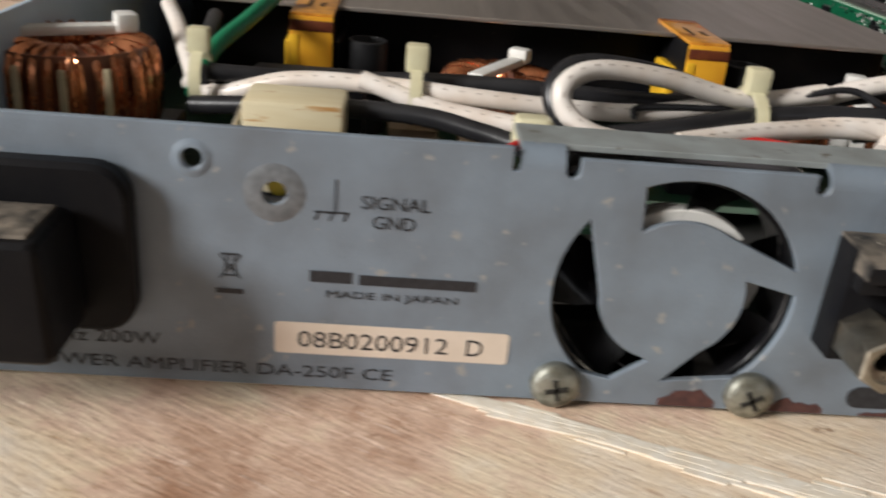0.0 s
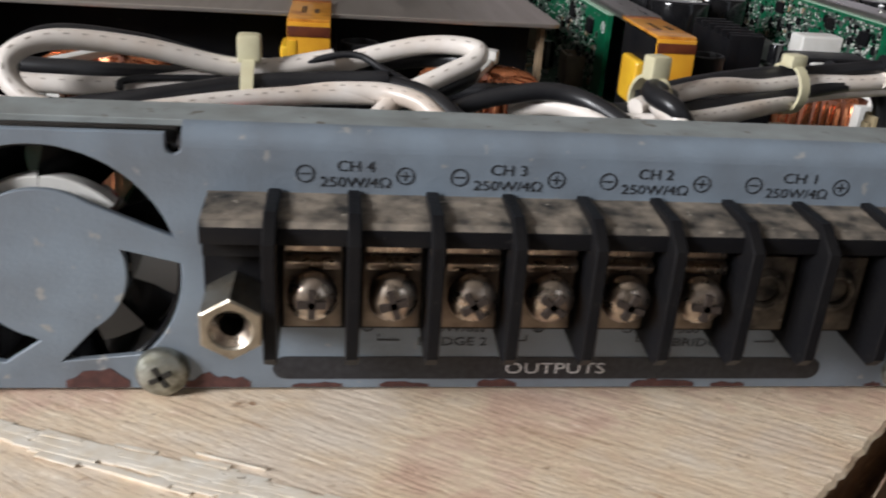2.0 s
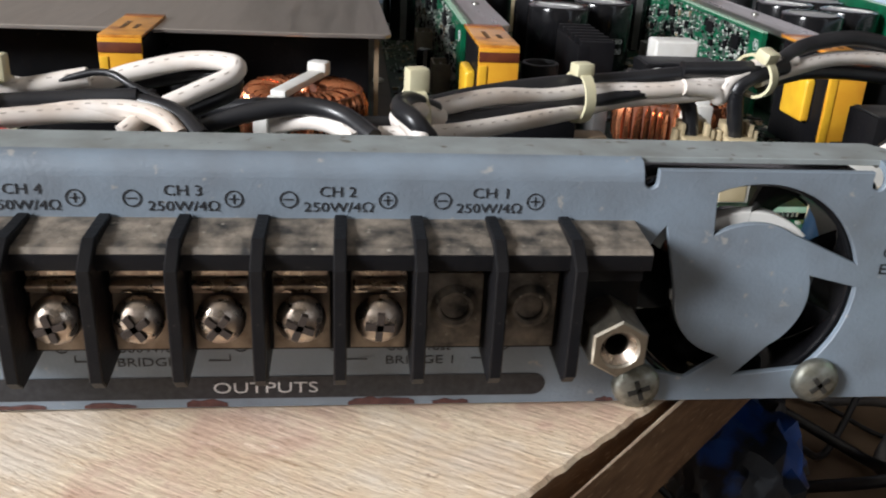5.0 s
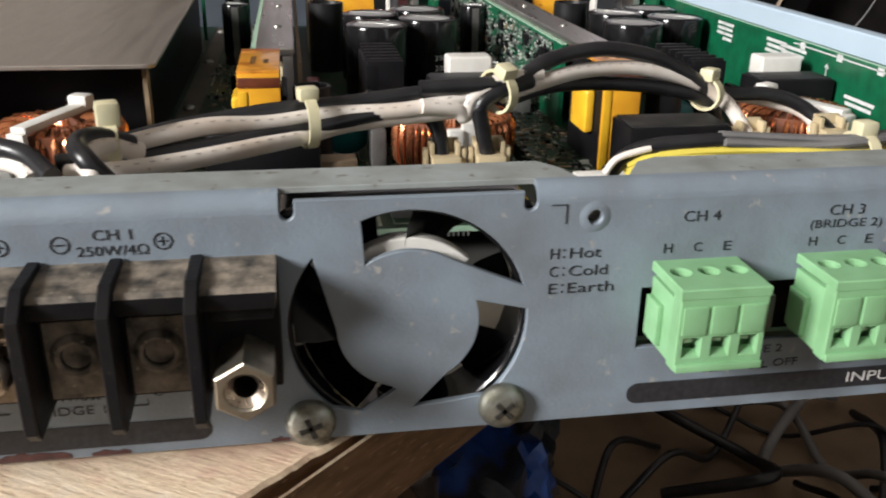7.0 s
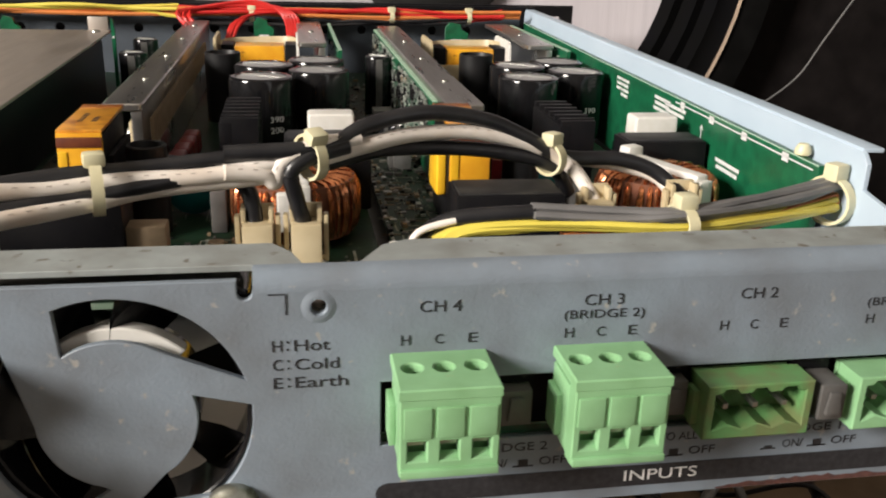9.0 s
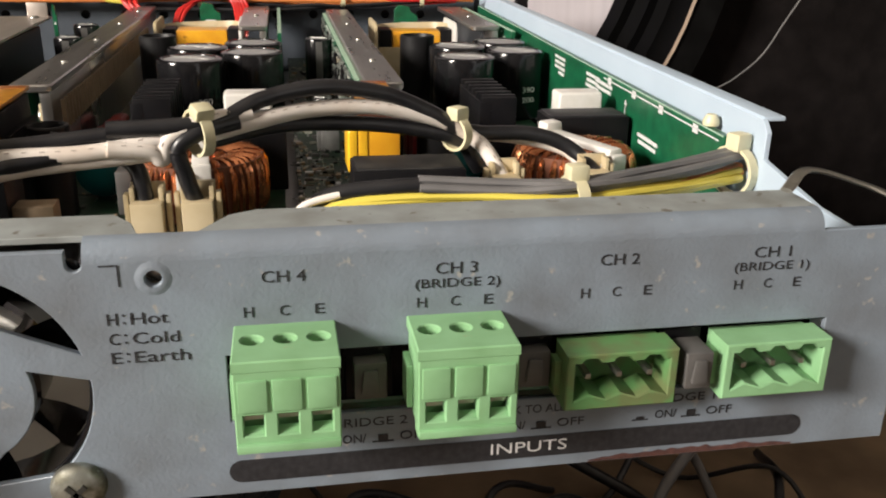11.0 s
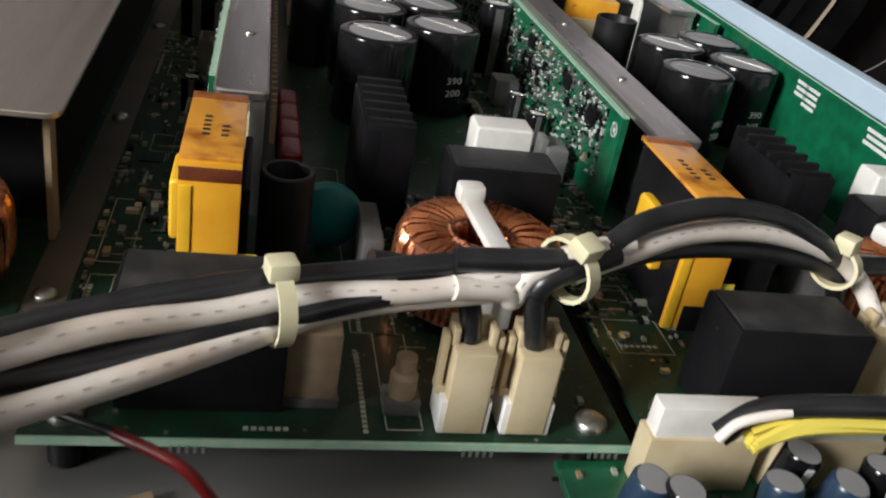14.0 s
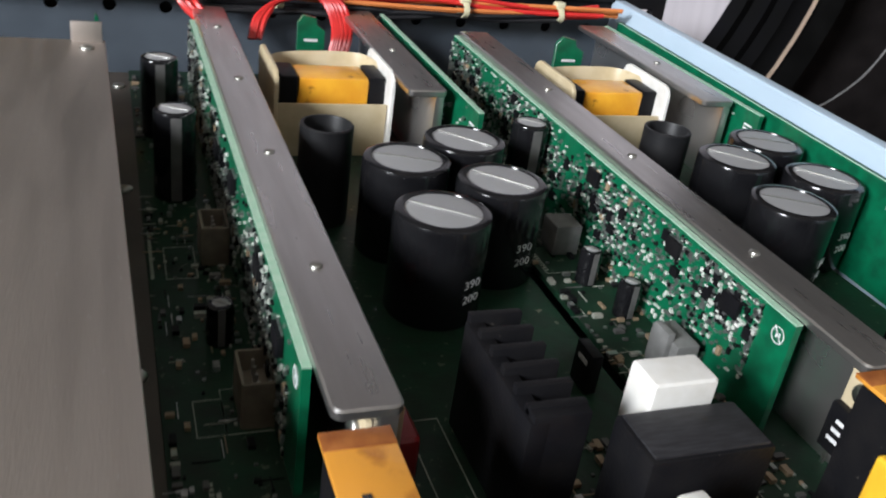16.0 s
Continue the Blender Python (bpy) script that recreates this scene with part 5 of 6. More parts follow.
def blob(at, r, thick, material, name, label, group):
    """A dipped disc that stands on its edge."""
    bm = lathe([(0, -thick / 2), (r * 0.6, -thick / 2), (r * 0.93, -thick * 0.28), (r, 0), (r * 0.93, thick * 0.28), (r * 0.6, thick / 2), (0, thick / 2)], 22, pose(0, 0, r, 90, 0, 0))
    return solo(name, bm, material, label, "capacitor", at, group)


first = blob((0.1708, 0.1320, ZB), 0.0078, 0.0060, TEAL, "disc_capacitor", "glossy teal disc capacitor standing on its edge", "disc capacitors")
copy_thing(first, pose(0.2715, 0.1290, ZB))
for j, o in enumerate((Vector((0, 0, 0)), S)):
    for k in range(4):
        p = Vector((0.1632, 0.1620 + 0.0145 * k, ZB)) + o
        b = solo("dipped_capacitor", box(0.0058, 0.0110, 0.0110 - 0.001 * k, (0, 0, 0), 0.0018, 3), RED_D, "dark red dipped capacitor beside the rail", "capacitor", p, "dipped capacitors")


def can(at, r, h, label, group, big=True):
    ob = thing("can_capacitor", label, "capacitor", at, group)
    prof = [(0, 0), (r * 0.97, 0), (r, 0.0006), (r, h - 0.0012), (r - 0.0003, h - 0.0004), (r - 0.0012, h), (r * 0.80, h), (r * 0.79, h - 0.0003)]
    part("sleeve", lathe(prof, 36), SLEEVE, ob, "glossy black sleeve")
    part("top_disc", lathe([(r * 0.80, h - 0.0004), (r * 0.6, h - 0.0001), (0, h)], 36), GREYCAP, ob, "grey pressed top")
    part("vent_line", box(r * 1.5, 0.0004, 0.00025, (0, 0, h), m=pose(0, 0, 0, 0, 0, -35)), STEEL, ob, "scored vent line")
    if big:
        for k, figures in enumerate(("390", "200")):
            t = words(figures, -0.0026, 0.0026, h * 0.46 - 0.0040 * k, 0.0021, WHITE_INK, ob, y=-r - 0.0001)
            t.matrix_basis = pose(0, 0, 0, 0, 0, 28)
    else:
        part("stripe", box(r * 0.5, 0.0002, h * 0.94, (0, -r - 0.00002, 0.0005)), GREYPL, ob, "pale stripe down the side")
    return ob


first = can((0.1882, 0.2160, ZB), 0.0118, 0.0265, "large black can capacitor with a grey top", "main capacitors")
for x, y in ((0.2100, 0.2325), (0.1886, 0.2470), (0.2098, 0.2605), (0.2900, 0.2155), (0.3140, 0.2310), (0.2932, 0.2460), (0.3140, 0.2590)):
    copy_thing(first, pose(x, y, ZB, 0, 0, random.uniform(-15, 15)))
first = can((0.1325, 0.2830, ZB), 0.0058, 0.0262, "tall slim black capacitor with a pale stripe", "slim capacitors", False)
copy_thing(first, pose(0.2372, 0.2750, ZB))
copy_thing(first, pose(0.1310, 0.3300, ZB))
first = can((0.1366, 0.2075, ZB), 0.0030, 0.0100, "small black capacitor on the board", "small capacitors", False)
for x, y in ((0.2376, 0.2060), (0.2352, 0.2230)):
    copy_thing(first, pose(x, y, ZB))
wrap_c = [mat("blue_wrap", (0.02, 0.045, 0.085), 0.3, 0, (0.015, 0.03, 0.055), 90), SLEEVE]
for k, (x, y, tilt) in enumerate(((0.2140, 0.0530, 8), (0.2190, 0.0500, 4), (0.2370, 0.0500, -4), (0.2430, 0.0590, 6), (0.2470, 0.0530, 10), (0.2570, 0.0540, -3), (0.2780, 0.0540, 5), (0.2930, 0.0560, -6))):
    ob = thing("small_capacitor", "small upright capacitor on the input board", "capacitor", (x, y, 0.0062), "input capacitors")
    ob.matrix_world = pose(x, y, 0.0062, tilt, tilt * 0.6)
    part("sleeve", lathe([(0, 0), (0.0030, 0), (0.0032, 0.0004), (0.0032, 0.0120), (0.0028, 0.0126)], 20), wrap_c[k % 2 if k < 5 else 1], ob)
    part("top", lathe([(0.0028, 0.0125), (0, 0.0126)], 20), GREYCAP, ob)
    part("stripe", box(0.0014, 0.0001, 0.0110, (0, -0.0032, 0.0006)), WHITE_INK, ob)
for k in range(4):
    ob = thing("board_connector", "cream wire connector in a row on the input board", "connector", (0.2290 + 0.0235 * k, 0.0640, 0.0062), "board connectors")
    part("housing", box(0.0200, 0.0052, 0.0110, (0, 0, 0), 0.0004), CREAM, ob)
    part("cap", box(0.0185, 0.0040, 0.0060, (0, 0, 0.0108), 0.0004), WHITE_PL, ob)

# relays, blocks, plugs
GREYMID = mat("dull_grey_housing", (0.19, 0.19, 0.185), 0.55, 0, (0.13, 0.13, 0.125), 240, bump=0.1)
first = thing("relay_box", "plain black relay box with a dusty top", "relay", (0.1486, 0.0820, ZB), "relays")
part("case", box(0.0262, 0.0140, 0.0212, (0, 0, 0), 0.0007), BLACK, first)
part("lid", box(0.0246, 0.0126, 0.0006, (0, 0, 0.0210), 0.0003), mat("dusty_lid", (0.010, 0.010, 0.011), 0.6, 0, (0.035, 0.033, 0.03), 150, lo=0.45, hi=0.7), first)
for x, y, a in ((0.2493, 0.0800, -1), (0.0500, 0.0810, 0), (-0.0490, 0.0790, 0)):
    copy_thing(first, pose(x, y, ZB, 0, 0, a))
for o in (Vector((0, 0, 0)), S):
    ob = thing("output_relay", "black box relay in front of a white block", "relay", Vector((0.2092, 0.1390, ZB)) + o, "output relays")
    part("case", box(0.0250, 0.0130, 0.0212, (0, 0, 0), 0.0008), BLACK, ob)
    part("lid", box(0.0232, 0.0114, 0.0006, (0, 0, 0.0210), 0.0003), mat("scuffed_lid", (0.010, 0.010, 0.012), 0.55, 0, (0.028, 0.028, 0.032), 260, stretch=(1, 6, 1)), ob)
    w = thing("white_block", "glossy white ceramic resistor block behind the relay", "resistor", Vector((0.2108, 0.1502, ZB)) + o, "white blocks")
    part("body", box(0.0140, 0.0086, 0.0260, (0, 0, 0), 0.0012, 3), WHITE_PL, w)
    g = thing("grey_connector", "pale grey plastic connector below the upright board", "connector", Vector((0.2365, 0.1830, ZB)) + o, "grey connectors")
    part("housing", box(0.0060, 0.0110, 0.0095, (0, 0, 0), 0.0004), GREYMID, g)
    part("latch", box(0.0020, 0.0060, 0.0115, (-0.0035, 0, 0), 0.0003), GREYMID, g)
    g = thing("grey_connector", "pale grey plastic connector below the upright board", "connector", Vector((0.2360, 0.2420, ZB)) + o, "grey connectors")
    part("housing", box(0.0080, 0.0090, 0.0090, (0, 0, 0), 0.0004), GREYMID, g)
    hs = thing("finned_heatsink", "black finned heatsink block between relay and capacitors", "heatsink", Vector((0.1838, 0.1570, ZB)) + o, "finned heatsinks")
    part("base", box(0.0036, 0.0310, 0.0245, (-0.0040, 0, 0), 0.0003), BLACK, hs)
    for k in range(6):
        part("fin", box(0.0108, 0.0017, 0.0262, (0.0002, -0.0125 + 0.0056 * k, 0), 0.0003), BLACK, hs)
    part("front_block", box(0.0108, 0.0044, 0.0258, (0.0002, -0.0132, 0), 0.0005), BLACK, hs)
    tr = thing("output_transistor", "black transistor screwed to the rail end by a pale tab", "transistor", Vector((0.1518, 0.1520, ZB)) + o, "output transistors")
    part("package", box(0.0032, 0.0090, 0.0110, (0, 0, 0.0040), 0.0004), BLACK, tr)
    part("tab", box(0.0012, 0.0088, 0.0090, (0.0008, 0, 0.0146), 0.0003), CREAM, tr)
    part("screw", screw_head(STEEL, 0.0022, 0.0016), STEEL, tr, at=pose(0.0002, 0, 0.0192, 0, -90))
    for k in range(3):
        part("print_bar", box(0.0001, 0.0046 - 0.0008 * k, 0.0009, (-0.0017, 0.0004, 0.0068 + 0.0022 * k)), WHITE_INK, tr, "small unreadable white print")
        part("leg", box(0.0006, 0.0008, 0.0045, (0, (k - 1) * 0.0026, 0)), STEEL, tr)
    bt = thing("power_transformer", "cream bobbin transformer with an amber-taped core", "transformer", Vector((0.1838, 0.3190, ZB)) + o, "bobbin transformers")
    for s, mat_ in ((-1, CREAM), (1, WHITE_PL)):
        bm = sheet_mesh("cheek", arc(0.0120, 0.0250, 0.0040, 0, 90, 4) + arc(-0.0120, 0.0250, 0.0040, 90, 180, 4) + [(-0.016, 0), (0.016, 0)], [], 0.0014, 0.0002)
        part("cheek", bm, mat_, bt, at=pose(0.0190 * s, 0.0060, 0) @ Matrix(((0, 0, 1, 0), (1, 0, 0, 0), (0, 1, 0, 0), (0, 0, 0, 1))))
    part("back_wall", sweep([(-0.0190, 0.006, 0.018), (-0.0150, 0.0200, 0.0185), (0, 0.0230, 0.019), (0.0150, 0.0200, 0.0195), (0.0190, 0.006, 0.020)], 0.0008, 8, flat=9), CREAM, bt)
    part("front_wall", box(0.0360, 0.0012, 0.0180, (0, -0.0080, 0), 0.0004), CREAM, bt)
    part("taped_core", box(0.0235, 0.0150, 0.0250, (0.0010, 0.0040, 0), 0.0012), AMBER, bt, "amber-taped winding")
    for s in (-1, 1):
        part("core_end", box(0.0058, 0.0150, 0.0255, (0.0010 + s * 0.0148, 0.0040, 0), 0.0008), BLACK, bt)
first = thing("cable_plug", "cream plastic cable plug standing in its socket", "connector", (0.1908, 0.0746, ZB), "cable plugs")
part("housing", box(0.0068, 0.0060, 0.0158, (0, -0.0010, 0.0003), 0.0004), CREAM, first)
part("back_wall", box(0.0074, 0.0012, 0.0192, (0, 0.0026, 0.0002), 0.0003), CREAM, first)
for s in (-1, 1):
    part("cheek", box(0.0011, 0.0040, 0.0034, (s * 0.0031, 0.0008, 0.0156), 0.0003), CREAM, first)
    part("latch", box(0.0011, 0.0026, 0.0105, (s * 0.0045, 0.0004, 0.0070), 0.0003), CREAM, first)
    part("latch_foot", box(0.0016, 0.0034, 0.0016, (s * 0.0042, 0.0004, 0.0062), 0.0002), CREAM, first)
part("socket", box(0.0086, 0.0074, 0.0066, (0, 0, 0), 0.0004), WHITE_PL, first, "paler socket on the board")
for x, y in ((0.2016, 0.0746), (0.2745, 0.0860), (0.2985, 0.0880)):
    copy_thing(first, pose(x, y, ZB))
lowplug = copy_thing(first, pose(0.1222, 0.0370, 0.0100))
solo("socket_post", box(0.0100, 0.0090, 0.0096, (0, 0, 0), 0.0005), GREYPL, "grey post under a cable plug behind the panel", "post", (0.1222, 0.0370, 0.0007))
tan = thing("tan_resistor", "upright tan block resistor near the board edge", "resistor", (0.1660, 0.0800, ZB))
part("body", box(0.0088, 0.0064, 0.0145, (0, 0, 0), 0.0006), BEIGE, tan)
part("foot", box(0.0096, 0.0070, 0.0020, (0, 0, 0), 0.0003), GREYPL, tan)
fz = thing("fuse", "small glass fuse standing in a clip", "fuse", (0.1812, 0.0775, ZB))
part("glass_body", lathe([(0.0022, 0), (0.0024, 0.0006), (0.0024, 0.0070), (0.0018, 0.0078), (0.0018, 0.0105), (0, 0.0110)], 16), BEIGE, fz)
part("clip", box(0.0062, 0.0050, 0.0030, (0, 0, 0), 0.0004), GREYPL, fz)
cem = thing("cement_resistor", "cream cement block resistor with brown heat stains", "resistor", (-0.0468, 0.0375, 0.0200))
part("body", box(0.0180, 0.0130, 0.0172, (0, 0, 0), 0.0009), CEMENT, cem)
part("pillar", box(0.0160, 0.0100, 0.0135, (0, 0, -0.0132)), GREYPL, cem)
part("bent_lead", sweep([(-0.0105, -0.004, 0.004), (-0.0112, -0.002, 0.010), (-0.0095, 0.004, 0.0150)], 0.0006, 6), BRASS, cem)
for x, y, w in ((-0.0250, 0.0500, 0.010), (-0.0120, 0.0480, 0.008)):
    solo("brown_block", box(w, 0.008, 0.020, (0, 0, 0), 0.0005), BEIGE, "low brown block component behind the panel", "component", (x, y, ZB))


# ---- cables and ties ----
DASH = mat("grey_cable_print", (0.44, 0.37, 0.32), 0.6)


def cable(name, material, r, points, label):
    ob = solo(name, sweep(points, r, 12, 9), material, label, "cable")
    if material is WIRE_W and r > 0.0015:
        # a broken line of print along the sheath
        bm, run, last = bmesh.new(), 0.0, None
        for p in spline(points, 40):
            if last is not None:
                run += (p - last).length
                if run > 0.0030:
                    run = 0.0
                    d = (p - last).normalized()
                    out = d.cross(Vector((0.2, 0, 1)).cross(d))
                    face = (Vector((0, -0.75, 0.66)) - d * d.dot(Vector((0, -0.75, 0.66)))).normalized()
                    m = Matrix((d, face.cross(d), face)).transposed().to_4x4()
                    box(0.0010, 0.00018, 0.0001, (0, 0, 0), bm=bm, m=Matrix.Translation(p + face * (r - 0.00004)) @ m)
            last = p
        tagged(part("print_dashes", bm, DASH, ob, "broken line of grey print"), kind="stuff")
    return ob


def ribbon(name, material, r, points, count, label):
    """A loose bundle of thin wires that run together."""
    ob = thing(name, label, "wires")
    random.seed(len(name) * 7 + count)
    for k in range(count):
        a = 2 * math.pi * k / count
        off = Vector((0, math.cos(a) * r * (1.9 if count > 4 else 1.2), math.sin(a) * r * (1.2 if count > 4 else 0.8)))
        pts = [Vector(p) + off + Vector((0, random.gauss(0, r * 0.35), random.gauss(0, r * 0.35))) for p in points]
        part("wire", sweep(pts, r, 7, 8), material, ob)
    return ob


W_LABEL, B_LABEL = "thick off-white sheathed cable running over the boards", "thick black sheathed cable running over the boards"

# ---- cables over the boards ----
cable("white_cable", WIRE_W, 0.0019, [(-0.0719, 0.0600, 0.0325), (-0.0647, 0.0580, 0.0306), (-0.0494, 0.0550, 0.0352), (-0.0290, 0.0520, 0.0361), (-0.0121, 0.0500, 0.0356), (0.0050, 0.0500, 0.0349), (0.0221, 0.0500, 0.0353), (0.0429, 0.0520, 0.0392)], W_LABEL)
cable("white_cable", WIRE_W, 0.0019, [(-0.0357, 0.0520, 0.0372), (-0.0221, 0.0480, 0.0339), (-0.0111, 0.0450, 0.0329), (-0.0003, 0.0420, 0.0323), (0.0105, 0.0400, 0.0312)], W_LABEL)
cable("black_cable", WIRE_B, 0.0019, [(-0.0668, 0.0580, 0.0348), (-0.0454, 0.0600, 0.0343), (-0.0221, 0.0580, 0.0362), (-0.0060, 0.0560, 0.0368), (0.0055, 0.0550, 0.0368), (0.0232, 0.0550, 0.0363), (0.0433, 0.0550, 0.0367)], B_LABEL)
cable("black_cable", WIRE_B, 0.0019, [(-0.0686, 0.0500, 0.0301), (-0.0438, 0.0450, 0.0329), (-0.0243, 0.0420, 0.0335), (-0.0126, 0.0380, 0.0323), (-0.0044, 0.0340, 0.0312)], B_LABEL)
cable("white_cable", WIRE_W, 0.0019, [(0.0576, 0.0520, 0.0415), (0.0410, 0.0500, 0.0393), (0.0230, 0.0460, 0.0433), (0.0087, 0.0420, 0.0449), (0.0020, 0.0380, 0.0426), (0.0023, 0.0360, 0.0384), (0.0072, 0.0340, 0.0350), (0.0154, 0.0340, 0.0335)], W_LABEL)
cable("black_cable", WIRE_B, 0.0019, [(0.0521, 0.0540, 0.0382), (0.0370, 0.0520, 0.0394), (0.0218, 0.0500, 0.0433), (0.0075, 0.0470, 0.0449), (0.0012, 0.0430, 0.0423), (0.0009, 0.0400, 0.0377), (0.0054, 0.0380, 0.0342), (0.0136, 0.0360, 0.0338)], B_LABEL)
cable("black_cable", WIRE_B, 0.0019, [(0.0114, 0.0360, 0.0342), (0.0245, 0.0380, 0.0359), (0.0404, 0.0440, 0.0375), (0.0547, 0.0460, 0.0383), (0.0681, 0.0460, 0.0390)], B_LABEL)
cable("white_cable", WIRE_W, 0.0019, [(0.0237, 0.0340, 0.0344), (0.0395, 0.0400, 0.0355), (0.0544, 0.0440, 0.0361), (0.0684, 0.0450, 0.0363)], W_LABEL)
cable("white_cable", WIRE_W, 0.0019, [(0.0443, 0.0440, 0.0349), (0.0552, 0.0450, 0.0368), (0.0662, 0.0440, 0.0372), (0.0734, 0.0400, 0.0366), (0.0773, 0.0360, 0.0343)], W_LABEL)
cable("black_cable", WIRE_B, 0.0019, [(0.0443, 0.0470, 0.0370), (0.0598, 0.0480, 0.0382), (0.0707, 0.0450, 0.0380), (0.0769, 0.0410, 0.0365), (0.0811, 0.0360, 0.0341)], B_LABEL)
cable("white_cable", WIRE_W, 0.0019, [(0.0420, 0.0550, 0.0387), (0.0535, 0.0550, 0.0381), (0.0650, 0.0560, 0.0416), (0.0765, 0.0560, 0.0442), (0.0852, 0.0530, 0.0445), (0.0853, 0.0500, 0.0428), (0.0787, 0.0470, 0.0401), (0.0707, 0.0440, 0.0366), (0.0660, 0.0400, 0.0335)], W_LABEL)
cable("black_cable", WIRE_B, 0.0019, [(0.0444, 0.0580, 0.0362), (0.0632, 0.0600, 0.0386), (0.0751, 0.0600, 0.0406), (0.0839, 0.0560, 0.0412), (0.0845, 0.0520, 0.0392), (0.0770, 0.0480, 0.0364)], B_LABEL)
cable("thin_black_wire", WIRE_B, 0.0007, [(0.0179, 0.0460, 0.0353), (0.0204, 0.0480, 0.0369), (0.0421, 0.0500, 0.0379), (0.0597, 0.0500, 0.0428), (0.0674, 0.0470, 0.0408), (0.0774, 0.0440, 0.0363)], "thin black wire laid over the white cables")
cable("black_cable", WIRE_B, 0.0019, [(0.0801, 0.0450, 0.0339), (0.0892, 0.0460, 0.0366), (0.0995, 0.0460, 0.0380), (0.1068, 0.0430, 0.0371), (0.1127, 0.0360, 0.0347)], B_LABEL)
cable("white_cable", WIRE_W, 0.0019, [(0.0931, 0.0500, 0.0330), (0.1002, 0.0470, 0.0349), (0.1060, 0.0430, 0.0348), (0.1093, 0.0370, 0.0337)], W_LABEL)
cable("black_cable", WIRE_B, 0.0019, [(0.0702, 0.0600, 0.0311), (0.0880, 0.0580, 0.0346), (0.1024, 0.0520, 0.0353), (0.1096, 0.0440, 0.0330)], B_LABEL)
cable("black_cable", WIRE_B, 0.0019, [(0.1251, 0.0473, 0.0374), (0.1196, 0.0422, 0.0404), (0.1176, 0.0366, 0.0404), (0.1205, 0.0310, 0.0388), (0.1245, 0.0320, 0.0320), (0.1232, 0.0360, 0.0220)], B_LABEL)
cable("white_cable", WIRE_W, 0.0019, [(0.1263, 0.0477, 0.0358), (0.1213, 0.0423, 0.0385), (0.1190, 0.0357, 0.0383), (0.1211, 0.0301, 0.0367), (0.1205, 0.0320, 0.0320), (0.1210, 0.0362, 0.0220)], W_LABEL)
cable("white_cable", WIRE_W, 0.0019, [(0.1170, 0.0440, 0.0360), (0.1252, 0.0493, 0.0372), (0.1380, 0.0554, 0.0384), (0.1507, 0.0614, 0.0372), (0.1643, 0.0670, 0.0375), (0.1809, 0.0700, 0.0374), (0.1970, 0.0740, 0.0393)], W_LABEL)
cable("white_cable", WIRE_W, 0.0019, [(0.1140, 0.0420, 0.0335), (0.1218, 0.0406, 0.0341), (0.1306, 0.0454, 0.0337), (0.1439, 0.0534, 0.0337), (0.1573, 0.0625, 0.0339), (0.1659, 0.0670, 0.0349), (0.1758, 0.0700, 0.0354), (0.1880, 0.0722, 0.0360), (0.2000, 0.0740, 0.0370)], W_LABEL)
cable("black_cable", WIRE_B, 0.0019, [(0.1107, 0.0478, 0.0339), (0.1264, 0.0497, 0.0341), (0.1442, 0.0564, 0.0348), (0.1587, 0.0639, 0.0352), (0.1783, 0.0700, 0.0374), (0.1959, 0.0740, 0.0375)], B_LABEL)
cable("black_cable", WIRE_B, 0.0019, [(0.1198, 0.0534, 0.0356), (0.1337, 0.0588, 0.0377), (0.1513, 0.0656, 0.0389), (0.1674, 0.0700, 0.0392), (0.1855, 0.0730, 0.0405), (0.2030, 0.0760, 0.0411)], B_LABEL)
cable("white_cable", WIRE_W, 0.0019, [(0.1844, 0.0700, 0.0381), (0.1926, 0.0720, 0.0370), (0.1950, 0.0730, 0.0351), (0.1969, 0.0730, 0.0396), (0.2038, 0.0740, 0.0428), (0.2140, 0.0780, 0.0434)], W_LABEL)
cable("black_cable", WIRE_B, 0.0019, [(0.2113, 0.0760, 0.0423), (0.2037, 0.0730, 0.0408), (0.1987, 0.0722, 0.0376), (0.1996, 0.0730, 0.0310), (0.2016, 0.0748, 0.0230)], B_LABEL)
cable("black_cable", WIRE_B, 0.0019, [(0.1723, 0.0740, 0.0395), (0.1826, 0.0760, 0.0368), (0.1888, 0.0760, 0.0325), (0.1906, 0.0750, 0.0230)], B_LABEL)
cable("white_cable", WIRE_W, 0.0019, [(0.2037, 0.0740, 0.0393), (0.2140, 0.0780, 0.0415), (0.2277, 0.0840, 0.0430), (0.2435, 0.0880, 0.0423), (0.2602, 0.0910, 0.0379), (0.2695, 0.0910, 0.0320), (0.2745, 0.0866, 0.0240)], W_LABEL)
cable("black_cable", WIRE_B, 0.0019, [(0.1844, 0.0720, 0.0418), (0.1988, 0.0730, 0.0421), (0.2075, 0.0750, 0.0426), (0.2167, 0.0800, 0.0463), (0.2303, 0.0840, 0.0481), (0.2448, 0.0880, 0.0456), (0.2554, 0.0900, 0.0410), (0.2666, 0.0920, 0.0351), (0.2829, 0.0950, 0.0335), (0.2932, 0.0940, 0.0300), (0.2995, 0.0884, 0.0240)], B_LABEL)
cable("black_cable", WIRE_B, 0.0019, [(0.2050, 0.0750, 0.0384), (0.2196, 0.0820, 0.0399), (0.2367, 0.0880, 0.0387), (0.2516, 0.0910, 0.0365), (0.2641, 0.0930, 0.0327), (0.2699, 0.0950, 0.0245)], B_LABEL)
cable("white_cable", WIRE_W, 0.0019, [(0.2613, 0.0940, 0.0347), (0.2740, 0.0960, 0.0333), (0.2858, 0.0980, 0.0309), (0.2940, 0.0950, 0.0285), (0.2978, 0.0888, 0.0240)], W_LABEL)
